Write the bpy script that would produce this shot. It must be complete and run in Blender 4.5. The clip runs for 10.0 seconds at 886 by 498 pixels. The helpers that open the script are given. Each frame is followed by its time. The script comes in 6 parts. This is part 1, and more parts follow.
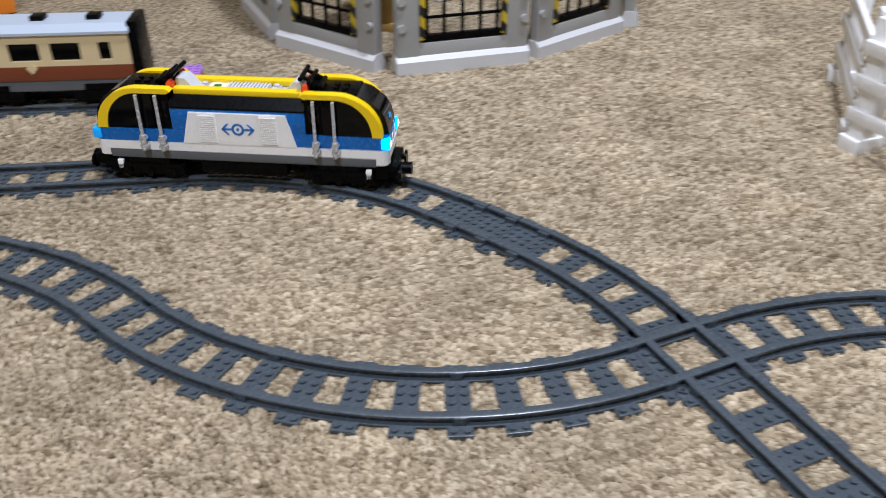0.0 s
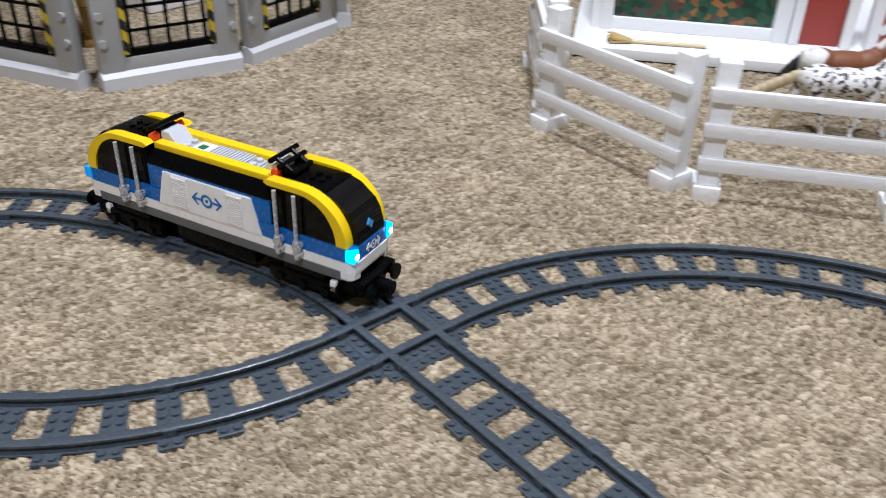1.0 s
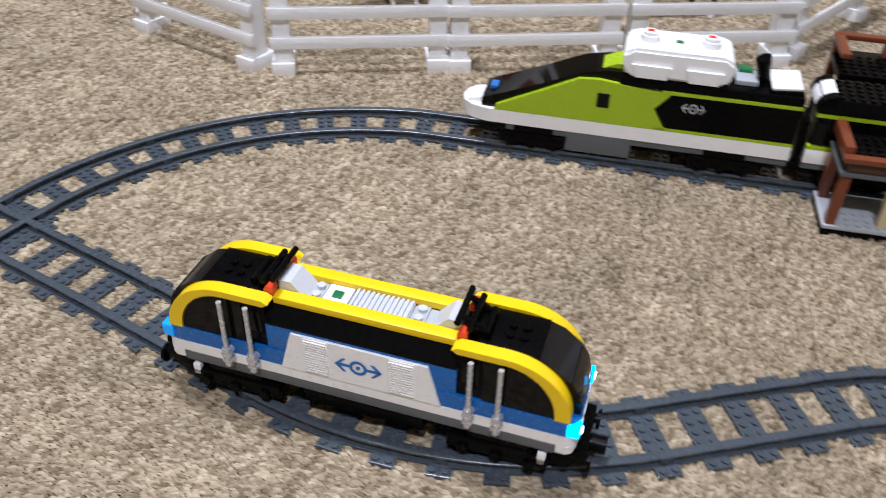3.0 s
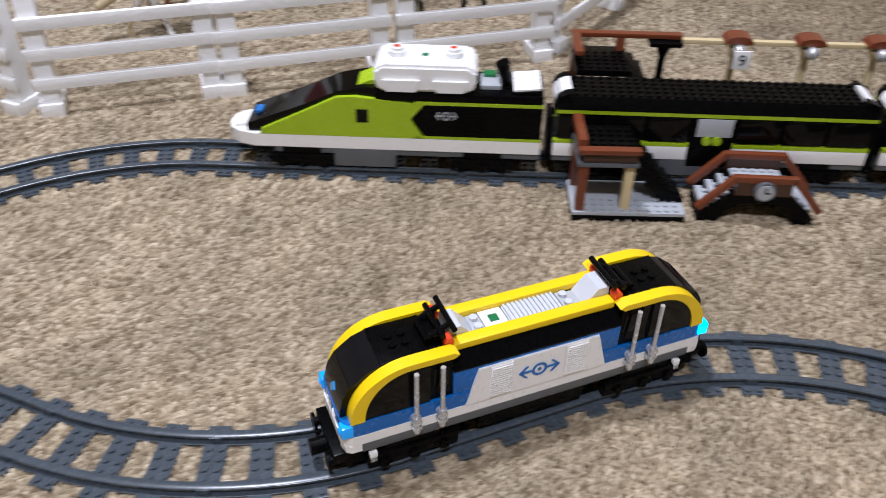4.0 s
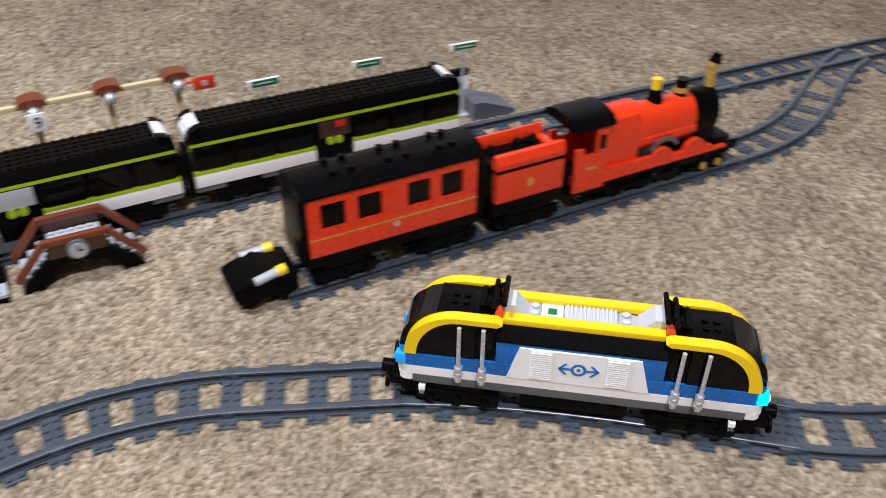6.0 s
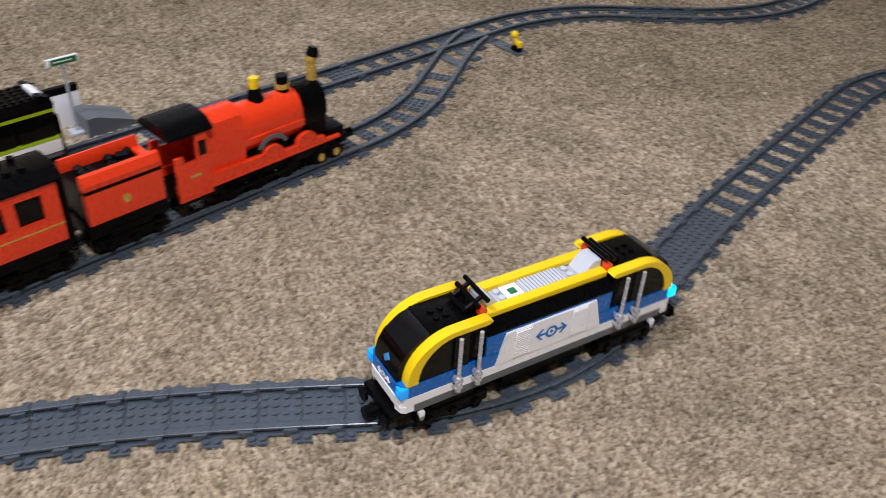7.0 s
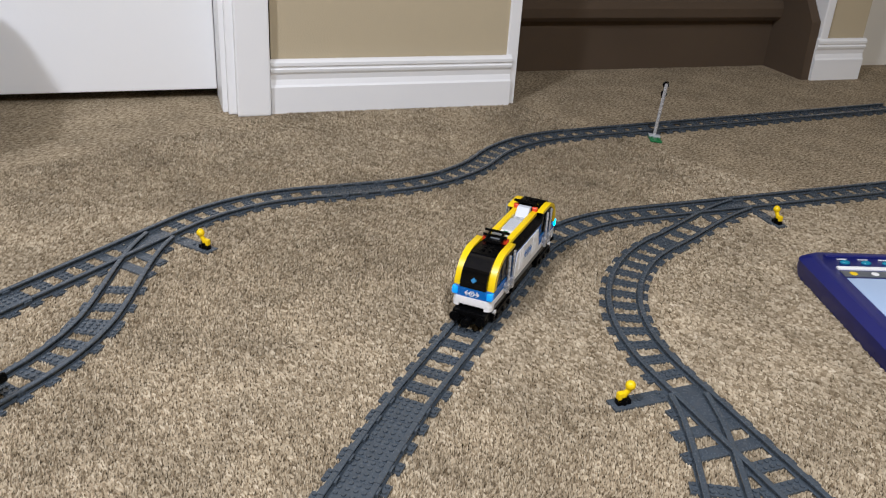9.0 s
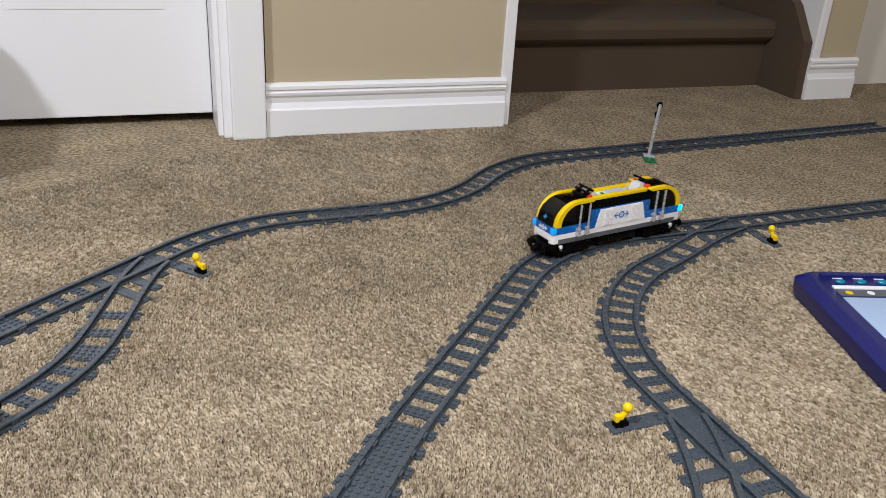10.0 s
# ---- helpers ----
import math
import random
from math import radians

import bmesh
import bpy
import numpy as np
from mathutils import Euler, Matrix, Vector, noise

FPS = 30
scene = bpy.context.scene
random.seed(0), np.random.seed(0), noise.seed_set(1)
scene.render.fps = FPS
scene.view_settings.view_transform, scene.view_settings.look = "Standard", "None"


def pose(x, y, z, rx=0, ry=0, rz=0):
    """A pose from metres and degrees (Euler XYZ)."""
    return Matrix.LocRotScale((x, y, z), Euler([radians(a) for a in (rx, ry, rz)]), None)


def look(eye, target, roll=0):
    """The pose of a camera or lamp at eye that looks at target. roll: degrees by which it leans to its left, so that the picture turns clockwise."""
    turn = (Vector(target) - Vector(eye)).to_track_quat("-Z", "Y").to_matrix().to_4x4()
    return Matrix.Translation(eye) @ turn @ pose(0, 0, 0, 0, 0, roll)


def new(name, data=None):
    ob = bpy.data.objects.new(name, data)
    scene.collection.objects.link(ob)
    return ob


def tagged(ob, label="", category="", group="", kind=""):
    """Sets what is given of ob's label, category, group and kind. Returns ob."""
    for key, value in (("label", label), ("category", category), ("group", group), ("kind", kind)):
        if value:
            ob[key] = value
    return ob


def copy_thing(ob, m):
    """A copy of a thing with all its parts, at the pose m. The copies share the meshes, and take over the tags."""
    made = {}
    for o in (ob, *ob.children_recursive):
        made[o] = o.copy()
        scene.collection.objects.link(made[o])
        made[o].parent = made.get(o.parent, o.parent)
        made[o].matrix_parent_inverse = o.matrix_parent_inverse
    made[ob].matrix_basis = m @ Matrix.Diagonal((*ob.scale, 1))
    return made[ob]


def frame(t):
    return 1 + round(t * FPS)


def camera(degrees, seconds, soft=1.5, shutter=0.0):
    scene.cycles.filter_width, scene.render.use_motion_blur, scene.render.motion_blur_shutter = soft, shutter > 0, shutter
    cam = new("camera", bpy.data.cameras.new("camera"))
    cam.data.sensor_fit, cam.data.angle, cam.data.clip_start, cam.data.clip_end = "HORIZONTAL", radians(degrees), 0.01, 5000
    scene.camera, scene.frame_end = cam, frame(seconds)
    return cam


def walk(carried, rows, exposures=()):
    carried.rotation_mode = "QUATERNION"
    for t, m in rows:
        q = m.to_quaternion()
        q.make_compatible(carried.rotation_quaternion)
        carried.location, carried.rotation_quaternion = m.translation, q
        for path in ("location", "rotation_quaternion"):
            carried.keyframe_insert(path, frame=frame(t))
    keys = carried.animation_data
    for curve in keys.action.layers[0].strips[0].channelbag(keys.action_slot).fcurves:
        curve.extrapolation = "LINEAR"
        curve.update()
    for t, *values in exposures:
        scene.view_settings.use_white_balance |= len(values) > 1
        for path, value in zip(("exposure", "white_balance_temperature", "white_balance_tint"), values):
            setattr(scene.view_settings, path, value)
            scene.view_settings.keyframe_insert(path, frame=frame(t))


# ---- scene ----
cam = camera(54.9, 10.0, 0.65, 0.4)
PATH = [
    (0, (-0.326, -0.326, 0.353), (0.384, 1.216, -0.704), 0.1),
    (0.5, (-0.307, -0.345, 0.365), (0.636, 1.078, -0.678), 1.4),
    (1, (-0.288, -0.372, 0.361), (0.842, 0.905, -0.685), 1.8),
    (1.5, (-0.268, -0.411, 0.371), (0.962, 0.756, -0.689), 2.6),
    (2, (-0.278, -0.457, 0.377), (1.019, 0.642, -0.677), 1.8),
    (2.2, (-0.275, -0.483, 0.391), (1.02, 0.581, -0.701), 1.2),
    (3.3, (-0.285, -0.602, 0.419), (1.125, 0.112, -0.806), 1.4),
    (3.5, (-0.277, -0.614, 0.431), (1.159, 0.062, -0.786), 0.8),
    (4, (-0.254, -0.66, 0.444), (1.23, -0.128, -0.786), 1.2),
    (4.5, (-0.227, -0.715, 0.457), (1.349, -0.457, -0.747), 3.9),
    (5, (-0.212, -0.773, 0.456), (1.393, -0.701, -0.734), 3.9),
    (5.2, (-0.208, -0.796, 0.453), (1.398, -0.794, -0.74), 3.8),
    (6.3, (-0.227, -0.962, 0.474), (1.321, -1.418, -0.708), 1.1),
    (6.5, (-0.232, -0.991, 0.475), (1.264, -1.577, -0.716), 2.3),
    (7, (-0.258, -1.05, 0.479), (1.152, -1.847, -0.695), 3.5),
    (7.5, (-0.268, -1.097, 0.491), (1.075, -2.04, -0.653), 3.2),
    (8, (-0.266, -1.13, 0.508), (1.022, -2.227, -0.558), 2.4),
    (8.5, (-0.265, -1.147, 0.524), (1.002, -2.362, -0.435), 3.3),
    (9, (-0.256, -1.154, 0.527), (0.982, -2.464, -0.341), 3.7),
    (9.5, (-0.255, -1.153, 0.531), (0.992, -2.478, -0.298), 3.3),
    (10, (-0.256, -1.156, 0.53), (0.992, -2.483, -0.295), 3.3),
]
walk(cam, [(t, look(eye, target, roll)) for t, eye, target, roll in PATH],
     [(0, 0.05, 6080, 10), (1, -0.04, 6080, 10), (2, 0.0, 6120, 10), (3.5, -0.05, 6150, 14), (4.5, -0.06, 6150, 14), (5, 0.26, 6150, 14), (6.5, 0.17, 6250, 14), (7, 0.10, 6250, 14), (7.5, 0.05, 6250, 14), (8, 0.34, 6250, 10), (9, 0.38, 6350, 10), (10, 0.40, 6450, 10)])

# ---------------- light ----------------
world = bpy.data.worlds.new("room_dark")
world.use_nodes = True
world.node_tree.nodes["Background"].inputs[0].default_value = (1.0, 0.98, 0.95, 1)
world.node_tree.nodes["Background"].inputs[1].default_value = 0.006
scene.world = world


def ceiling_lamp(x, y, watts, size=0.30):
    data = bpy.data.lights.new("ceiling_lamp_light", "AREA")
    data.shape, data.size, data.energy, data.color = "DISK", size, watts, (0.955, 0.985, 1.100)
    ob = new("ceiling_lamp_light", data)
    ob.location = (x, y, 2.36)
    return ob


ceiling_lamp(0.25, 0.00, 52, 0.22)
ceiling_lamp(-1.05, -0.95, 50, 0.22)

# ---------------- materials ----------------
def node_mat(name):
    m = bpy.data.materials.new(name)
    m.use_nodes = True
    nt = m.node_tree
    return m, nt, nt.nodes["Principled BSDF"]


def plastic(name, colour, rough=0.28, wear=0.12, metal=0.0, spec=0.5):
    m, nt, p = node_mat(name)
    tc = nt.nodes.new("ShaderNodeTexCoord")
    n1 = nt.nodes.new("ShaderNodeTexNoise")
    n1.inputs["Scale"].default_value = 60
    n1.inputs["Detail"].default_value = 4
    nt.links.new(tc.outputs["Object"], n1.inputs["Vector"])
    mix = nt.nodes.new("ShaderNodeMix")
    mix.data_type = "RGBA"
    c = Vector(colour)
    mix.inputs[6].default_value = (*(c * (1 - wear)), 1)
    mix.inputs[7].default_value = (*(c * (1 + wear * 0.6)), 1)
    nt.links.new(n1.outputs["Fac"], mix.inputs[0])
    nt.links.new(mix.outputs[2], p.inputs["Base Color"])
    n2 = nt.nodes.new("ShaderNodeTexNoise")
    n2.inputs["Scale"].default_value = 260
    n2.inputs["Detail"].default_value = 3
    nt.links.new(tc.outputs["Object"], n2.inputs["Vector"])
    mr = nt.nodes.new("ShaderNodeMapRange")
    mr.inputs["To Min"].default_value = rough * 0.75
    mr.inputs["To Max"].default_value = rough * 1.35
    nt.links.new(n2.outputs["Fac"], mr.inputs["Value"])
    nt.links.new(mr.outputs["Result"], p.inputs["Roughness"])
    p.inputs["Metallic"].default_value = metal
    p.inputs["Specular IOR Level"].default_value = spec
    return m


GREY = plastic("track_bluish_grey_plastic", (0.061, 0.075, 0.089), 0.25, 0.25, spec=0.5)
YELLOW = plastic("yellow_plastic", (0.88, 0.60, 0.002), 0.32, 0.06)
BLUE = plastic("blue_plastic", (0.004, 0.125, 0.44), 0.25, 0.08)
WHITE = plastic("white_plastic", (0.89, 0.88, 0.86), 0.28, 0.05)
BLACK = plastic("black_plastic", (0.0022, 0.0022, 0.0024), 0.27, 0.1, spec=0.07)
LIME = plastic("lime_plastic", (0.36, 0.52, 0.012), 0.25, 0.06)
RED = plastic("red_plastic", (0.62, 0.022, 0.010), 0.28, 0.08)
PALE = plastic("pale_grey_plastic", (0.76, 0.76, 0.74), 0.3, 0.06)
LGREY = plastic("light_grey_plastic", (0.42, 0.44, 0.46), 0.3, 0.08)
DGREY = plastic("dark_grey_plastic", (0.105, 0.115, 0.125), 0.32, 0.12)
BROWN = plastic("reddish_brown_plastic", (0.17, 0.042, 0.016), 0.3, 0.1)
TAN = plastic("tan_plastic", (0.66, 0.53, 0.30), 0.32, 0.06)
DBROWN = plastic("dark_brown_plastic", (0.055, 0.022, 0.012), 0.3, 0.1)
GREEN = plastic("green_plastic", (0.012, 0.16, 0.05), 0.3, 0.08)
SILVER = plastic("silver_plastic", (0.62, 0.63, 0.65), 0.25, 0.06, metal=0.55)


CARPET_TONES = ((0, (0.105, 0.074, 0.042)), (0.22, (0.190, 0.143, 0.088)), (0.5, (0.322, 0.257, 0.169)), (0.75, (0.438, 0.360, 0.249)), (1, (0.565, 0.480, 0.350)))


def carpet_ramp(nt):
    ra = nt.nodes.new("ShaderNodeValToRGB")
    e = ra.color_ramp.elements
    e[0].position, e[0].color = 0.0, (*CARPET_TONES[0][1], 1)
    e[1].position, e[1].color = 1.0, (*CARPET_TONES[-1][1], 1)
    for pos, c in CARPET_TONES[1:-1]:
        e.new(pos).color = (*c, 1)
    return ra


def carpet_patches(nt, tc, source):
    """Broad, faint light and dark patches over the pile."""
    big = nt.nodes.new("ShaderNodeTexNoise")
    big.inputs["Scale"].default_value = 11
    big.inputs["Detail"].default_value = 6
    nt.links.new(tc.outputs["Object"], big.inputs["Vector"])
    mr = nt.nodes.new("ShaderNodeMapRange")
    mr.inputs["From Min"].default_value = 0.3
    mr.inputs["From Max"].default_value = 0.7
    mr.inputs["To Min"].default_value = 0.80
    mr.inputs["To Max"].default_value = 1.17
    nt.links.new(big.outputs["Fac"], mr.inputs["Value"])
    mu = nt.nodes.new("ShaderNodeMix")
    mu.data_type, mu.blend_type = "RGBA", "MULTIPLY"
    mu.inputs[0].default_value = 1.0
    nt.links.new(source, mu.inputs[6])
    nt.links.new(mr.outputs["Result"], mu.inputs[7])
    return mu.outputs[2]


def carpet_mat():
    m, nt, p = node_mat("beige_loop_carpet")
    tc = nt.nodes.new("ShaderNodeTexCoord")
    mp = nt.nodes.new("ShaderNodeMapping")
    mp.inputs["Rotation"].default_value = (0, 0, radians(-28))
    mp.inputs["Scale"].default_value = (1.0, 0.5, 1.0)
    nt.links.new(tc.outputs["Object"], mp.inputs["Vector"])
    no = nt.nodes.new("ShaderNodeTexNoise")
    no.inputs["Scale"].default_value = 260
    no.inputs["Detail"].default_value = 3
    no.inputs["Distortion"].default_value = 0.6
    nt.links.new(mp.outputs["Vector"], no.inputs["Vector"])
    # wider range than the pile's: darkens the flat carpet in place of loop shadows
    mr = nt.nodes.new("ShaderNodeMapRange")
    mr.inputs["From Min"].default_value = 0.30
    mr.inputs["From Max"].default_value = 0.76
    nt.links.new(no.outputs["Fac"], mr.inputs["Value"])
    ra = carpet_ramp(nt)
    nt.links.new(mr.outputs["Result"], ra.inputs[0])
    nt.links.new(carpet_patches(nt, tc, ra.outputs[0]), p.inputs["Base Color"])
    p.inputs["Roughness"].default_value = 0.95
    p.inputs["Specular IOR Level"].default_value = 0.1
    bu = nt.nodes.new("ShaderNodeBump")
    bu.inputs["Strength"].default_value = 0.8
    bu.inputs["Distance"].default_value = 0.003
    nt.links.new(no.outputs["Fac"], bu.inputs["Height"])
    nt.links.new(bu.outputs["Normal"], p.inputs["Normal"])
    return m


def pile_mat():
    m, nt, p = node_mat("beige_loop_pile")
    ge = nt.nodes.new("ShaderNodeNewGeometry")
    tc = nt.nodes.new("ShaderNodeTexCoord")
    ra = carpet_ramp(nt)
    mp = nt.nodes.new("ShaderNodeMapping")
    mp.inputs["Rotation"].default_value = (0, 0, radians(-28))
    mp.inputs["Scale"].default_value = (0.35, 1.0, 1.0)
    nt.links.new(tc.outputs["Object"], mp.inputs["Vector"])
    no = nt.nodes.new("ShaderNodeTexNoise")
    no.inputs["Scale"].default_value = 150
    no.inputs["Detail"].default_value = 3
    no.inputs["Distortion"].default_value = 0.8
    nt.links.new(mp.outputs["Vector"], no.inputs["Vector"])
    mr = nt.nodes.new("ShaderNodeMapRange")
    mr.inputs["From Min"].default_value = 0.30
    mr.inputs["From Max"].default_value = 0.70
    nt.links.new(no.outputs["Fac"], mr.inputs["Value"])
    mx = nt.nodes.new("ShaderNodeMix")
    mx.inputs[0].default_value = 0.42
    nt.links.new(ge.outputs["Random Per Island"], mx.inputs[2])
    nt.links.new(mr.outputs["Result"], mx.inputs[3])
    nt.links.new(mx.outputs[0], ra.inputs[0])
    nt.links.new(carpet_patches(nt, tc, ra.outputs[0]), p.inputs["Base Color"])
    p.inputs["Roughness"].default_value = 0.95
    p.inputs["Specular IOR Level"].default_value = 0.12
    return m


def paint_mat(name, colour, rough=0.5, scale=30, bump=0.15, var=0.06):
    m, nt, p = node_mat(name)
    tc = nt.nodes.new("ShaderNodeTexCoord")
    n1 = nt.nodes.new("ShaderNodeTexNoise")
    n1.inputs["Scale"].default_value = 3
    n1.inputs["Detail"].default_value = 6
    nt.links.new(tc.outputs["Object"], n1.inputs["Vector"])
    mix = nt.nodes.new("ShaderNodeMix")
    mix.data_type = "RGBA"
    c = Vector(colour)
    mix.inputs[6].default_value = (*(c * (1 - var)), 1)
    mix.inputs[7].default_value = (*(c * (1 + var)), 1)
    nt.links.new(n1.outputs["Fac"], mix.inputs[0])
    nt.links.new(mix.outputs[2], p.inputs["Base Color"])
    p.inputs["Roughness"].default_value = rough
    n2 = nt.nodes.new("ShaderNodeTexNoise")
    n2.inputs["Scale"].default_value = scale * 10
    n2.inputs["Detail"].default_value = 4
    nt.links.new(tc.outputs["Object"], n2.inputs["Vector"])
    bu = nt.nodes.new("ShaderNodeBump")
    bu.inputs["Strength"].default_value = bump
    bu.inputs["Distance"].default_value = 0.002
    nt.links.new(n2.outputs["Fac"], bu.inputs["Height"])
    nt.links.new(bu.outputs["Normal"], p.inputs["Normal"])
    return m


CARPET = carpet_mat()
PILE = pile_mat()
WALLP = paint_mat("beige_wall_paint", (0.50, 0.42, 0.28), 0.7, 40, 0.25, 0.05)
TRIM = paint_mat("white_trim_paint", (0.85, 0.85, 0.84), 0.35, 20, 0.06, 0.04)
STAIRC = paint_mat("dark_brown_stair_carpet", (0.088, 0.058, 0.034), 0.95, 90, 0.9, 0.25)
CEIL = paint_mat("white_ceiling_paint", (0.78, 0.77, 0.74), 0.8, 40, 0.3, 0.03)

# ---------------- mesh tools ----------------
def box(bm, x0, x1, y0, y1, z0, z1, bevel=0.0):
    b = bmesh.new() if bevel else bm
    vs = [b.verts.new(p) for p in ((x0, y0, z0), (x1, y0, z0), (x1, y1, z0), (x0, y1, z0), (x0, y0, z1), (x1, y0, z1), (x1, y1, z1), (x0, y1, z1))]
    for f in ((0, 3, 2, 1), (4, 5, 6, 7), (0, 1, 5, 4), (1, 2, 6, 5), (2, 3, 7, 6), (3, 0, 4, 7)):
        b.faces.new([vs[i] for i in f])
    if bevel:
        bmesh.ops.bevel(b, geom=b.edges[:], offset=bevel, segments=2, affect="EDGES", profile=0.6)
        merge(bm, b)
    return bm


def merge(bm, b, m=None):
    if m is not None:
        bmesh.ops.transform(b, matrix=m, verts=b.verts)
    me = bpy.data.meshes.new("tmp")
    b.to_mesh(me)
    b.free()
    bm.from_mesh(me)
    bpy.data.meshes.remove(me)


def cyl(bm, p0, p1, r, n=12, r2=None):
    p0, p1 = Vector(p0), Vector(p1)
    d = p1 - p0
    m = Matrix.Translation((p0 + p1) / 2) @ d.to_track_quat("Z", "Y").to_matrix().to_4x4()
    bmesh.ops.create_cone(bm, cap_ends=True, segments=n, radius1=r, radius2=r if r2 is None else r2, depth=d.length, matrix=m)
    return bm


def prism(bm, outline, y0, y1, axis="y"):
    """Extrudes an outline of (x, z) from y0 to y1."""
    put = (lambda a, b, c: (a, c, b)) if axis == "y" else (lambda a, b, c: (c, a, b))
    if axis == "z":
        put = lambda a, b, c: (a, b, c)
    lo = [bm.verts.new(put(a, b, y0)) for a, b in outline]
    hi = [bm.verts.new(put(a, b, y1)) for a, b in outline]
    n = len(outline)
    fs = [bm.faces.new(lo), bm.faces.new(hi[::-1])]
    for i in range(n):
        fs.append(bm.faces.new([lo[i], hi[i], hi[(i + 1) % n], lo[(i + 1) % n]]))
    bmesh.ops.recalc_face_normals(bm, faces=fs)
    return bm


def mesh_of(name, bm, mat, smooth=False):
    me = bpy.data.meshes.new(name)
    bmesh.ops.recalc_face_normals(bm, faces=bm.faces)
    bm.to_mesh(me)
    bm.free()
    me.materials.append(mat)
    if smooth:
        me.shade_smooth()
        me.set_sharp_from_angle(angle=radians(38))
    return me


def part(name, bm, mat, parent, label="", smooth=True, at=None):
    ob = new(name, bm if isinstance(bm, bpy.types.Mesh) else mesh_of(name, bm, mat, smooth))
    ob.parent = parent
    if at is not None:
        ob.matrix_basis = at
    if label:
        ob["label"] = label
    return ob


def thing(name, m, label, category, group="", kind=""):
    ob = new(name)
    ob.empty_display_size = 0.02
    ob.matrix_basis = m
    return tagged(ob, label, category, group, kind)


def B():
    return bmesh.new()


# ---------------- structure: floor, walls, stairs ----------------
STUD = 0.008


def solid(name, bm, mat, label, category):
    return tagged(new(name, mesh_of(name, bm, mat)), label, category, kind="structure")


bm = B()
box(bm, -2.6, 3.6, -6.0, 3.0, -0.05, 0.0)
solid("floor", bm, CARPET, "beige and brown flecked loop-pile carpet floor", "carpet")


def carpet_pile(x0, x1, y0, y1, step):
    """Short bent loops of yarn standing close together, as one mesh."""
    rng = np.random.default_rng(7)
    nx, ny = int((x1 - x0) / step), int((y1 - y0) / step)
    gx, gy = np.meshgrid(np.arange(nx), np.arange(ny))
    n = gx.size
    cx = x0 + (gx.ravel() + 0.5 * (gy.ravel() % 2) + rng.uniform(-0.45, 0.45, n)) * step
    cy = y0 + (gy.ravel() + rng.uniform(-0.45, 0.45, n)) * step
    lean = np.sin(cx * 7.0 + 1.3 * np.sin(cy * 5.0)) * 0.5
    a = radians(-35) + lean + rng.normal(0, 0.30, n)
    ln, wd = rng.uniform(0.0022, 0.0044, n), rng.uniform(0.0008, 0.00115, n)
    hi = rng.uniform(0.0008, 0.0034, n)
    ca, sa = np.cos(a), np.sin(a)
    local = np.array([(-1, -1, 0), (1, -1, 0), (1, 1, 0), (-1, 1, 0), (-0.55, 0, 1), (0.55, 0, 1)], float)
    verts = np.empty((n, 6, 3))
    for k, (u, v, w) in enumerate(local):
        du, dv = u * ln * (0.9 if w else 1), v * wd
        verts[:, k, 0] = cx + du * ca - dv * sa
        verts[:, k, 1] = cy + du * sa + dv * ca
        verts[:, k, 2] = np.where(w > 0, hi, -0.0004)
    tri = np.array([(0, 1, 5), (0, 5, 4), (2, 3, 4), (2, 4, 5)])
    faces = (tri[None] + 6 * np.arange(n)[:, None, None]).reshape(-1, 3)
    me = bpy.data.meshes.new("carpet_pile")
    me.vertices.add(n * 6)
    me.vertices.foreach_set("co", verts.astype(np.float32).ravel())
    me.loops.add(len(faces) * 3)
    me.loops.foreach_set("vertex_index", faces.astype(np.int32).ravel())
    me.polygons.add(len(faces))
    me.polygons.foreach_set("loop_start", np.arange(0, len(faces) * 3, 3, dtype=np.int32))
    me.update(calc_edges=True)
    me.materials.append(PILE)
    return tagged(new("carpet_pile", me), "beige and brown flecked carpet loops", "carpet", kind="stuff")


carpet_pile(-0.45, 1.15, -2.6, 0.78, 0.0032)
bm = B()
box(bm, -2.6, 3.6, -6.0, 3.0, 2.4, 2.5)
solid("ceiling", bm, CEIL, "plain white painted ceiling", "ceiling")

# wall frame: origin at the corner of the baseboard, x along the wall to the door, y out of the room
WALL = Matrix.Translation((0.925, -2.585, 0)) @ Matrix.Rotation(radians(63.2), 4, "Z")


def wall_piece(name, bm, mat, label, category):
    """x runs along the wall towards the door; the room lies on the +y side."""
    ob = solid(name, bm, mat, label, category)
    ob.matrix_basis = WALL
    return ob


def wall_box(name, x0, x1, y0, y1, z0, z1, mat, label, category, bevel=0.0):
    b = B()
    box(b, x0, x1, y0, y1, z0, z1, bevel)
    return wall_piece(name, b, mat, label, category)


def skirting(x0, x1, y, face=1):
    """A moulded baseboard whose room face is at y."""
    prof = [(0.0, 0.0), (0.0, 0.052), (-0.002, 0.054), (-0.0035, 0.056), (-0.007, 0.066), (-0.0055, 0.076), (-0.002, 0.081), (-0.001, 0.086), (-0.004, 0.088),
            (-0.004, 0.091), (-0.001, 0.093), (-0.001, 0.099), (-0.006, 0.104), (-0.012, 0.105), (-0.012, 0.0)]
    b = B()
    prism(b, [(y + a, z * 1.045) for a, z in prof], x0, x1, "x")
    return b


wall_box("wall_north", 0.004, 0.518, -0.30, -0.014, 0, 2.4, WALLP, "beige painted wall between white door and carpeted stairs", "wall")
wall_piece("baseboard", skirting(0.0, 0.521, 0.0), TRIM, "white moulded wooden baseboard with scuff marks", "baseboard")
b = B()
box(b, -0.016, 0.010, -0.36, -0.010, 0.0, 2.4, 0.003)
wall_piece("trim", b, TRIM, "white painted corner trim beside the stairs", "trim")
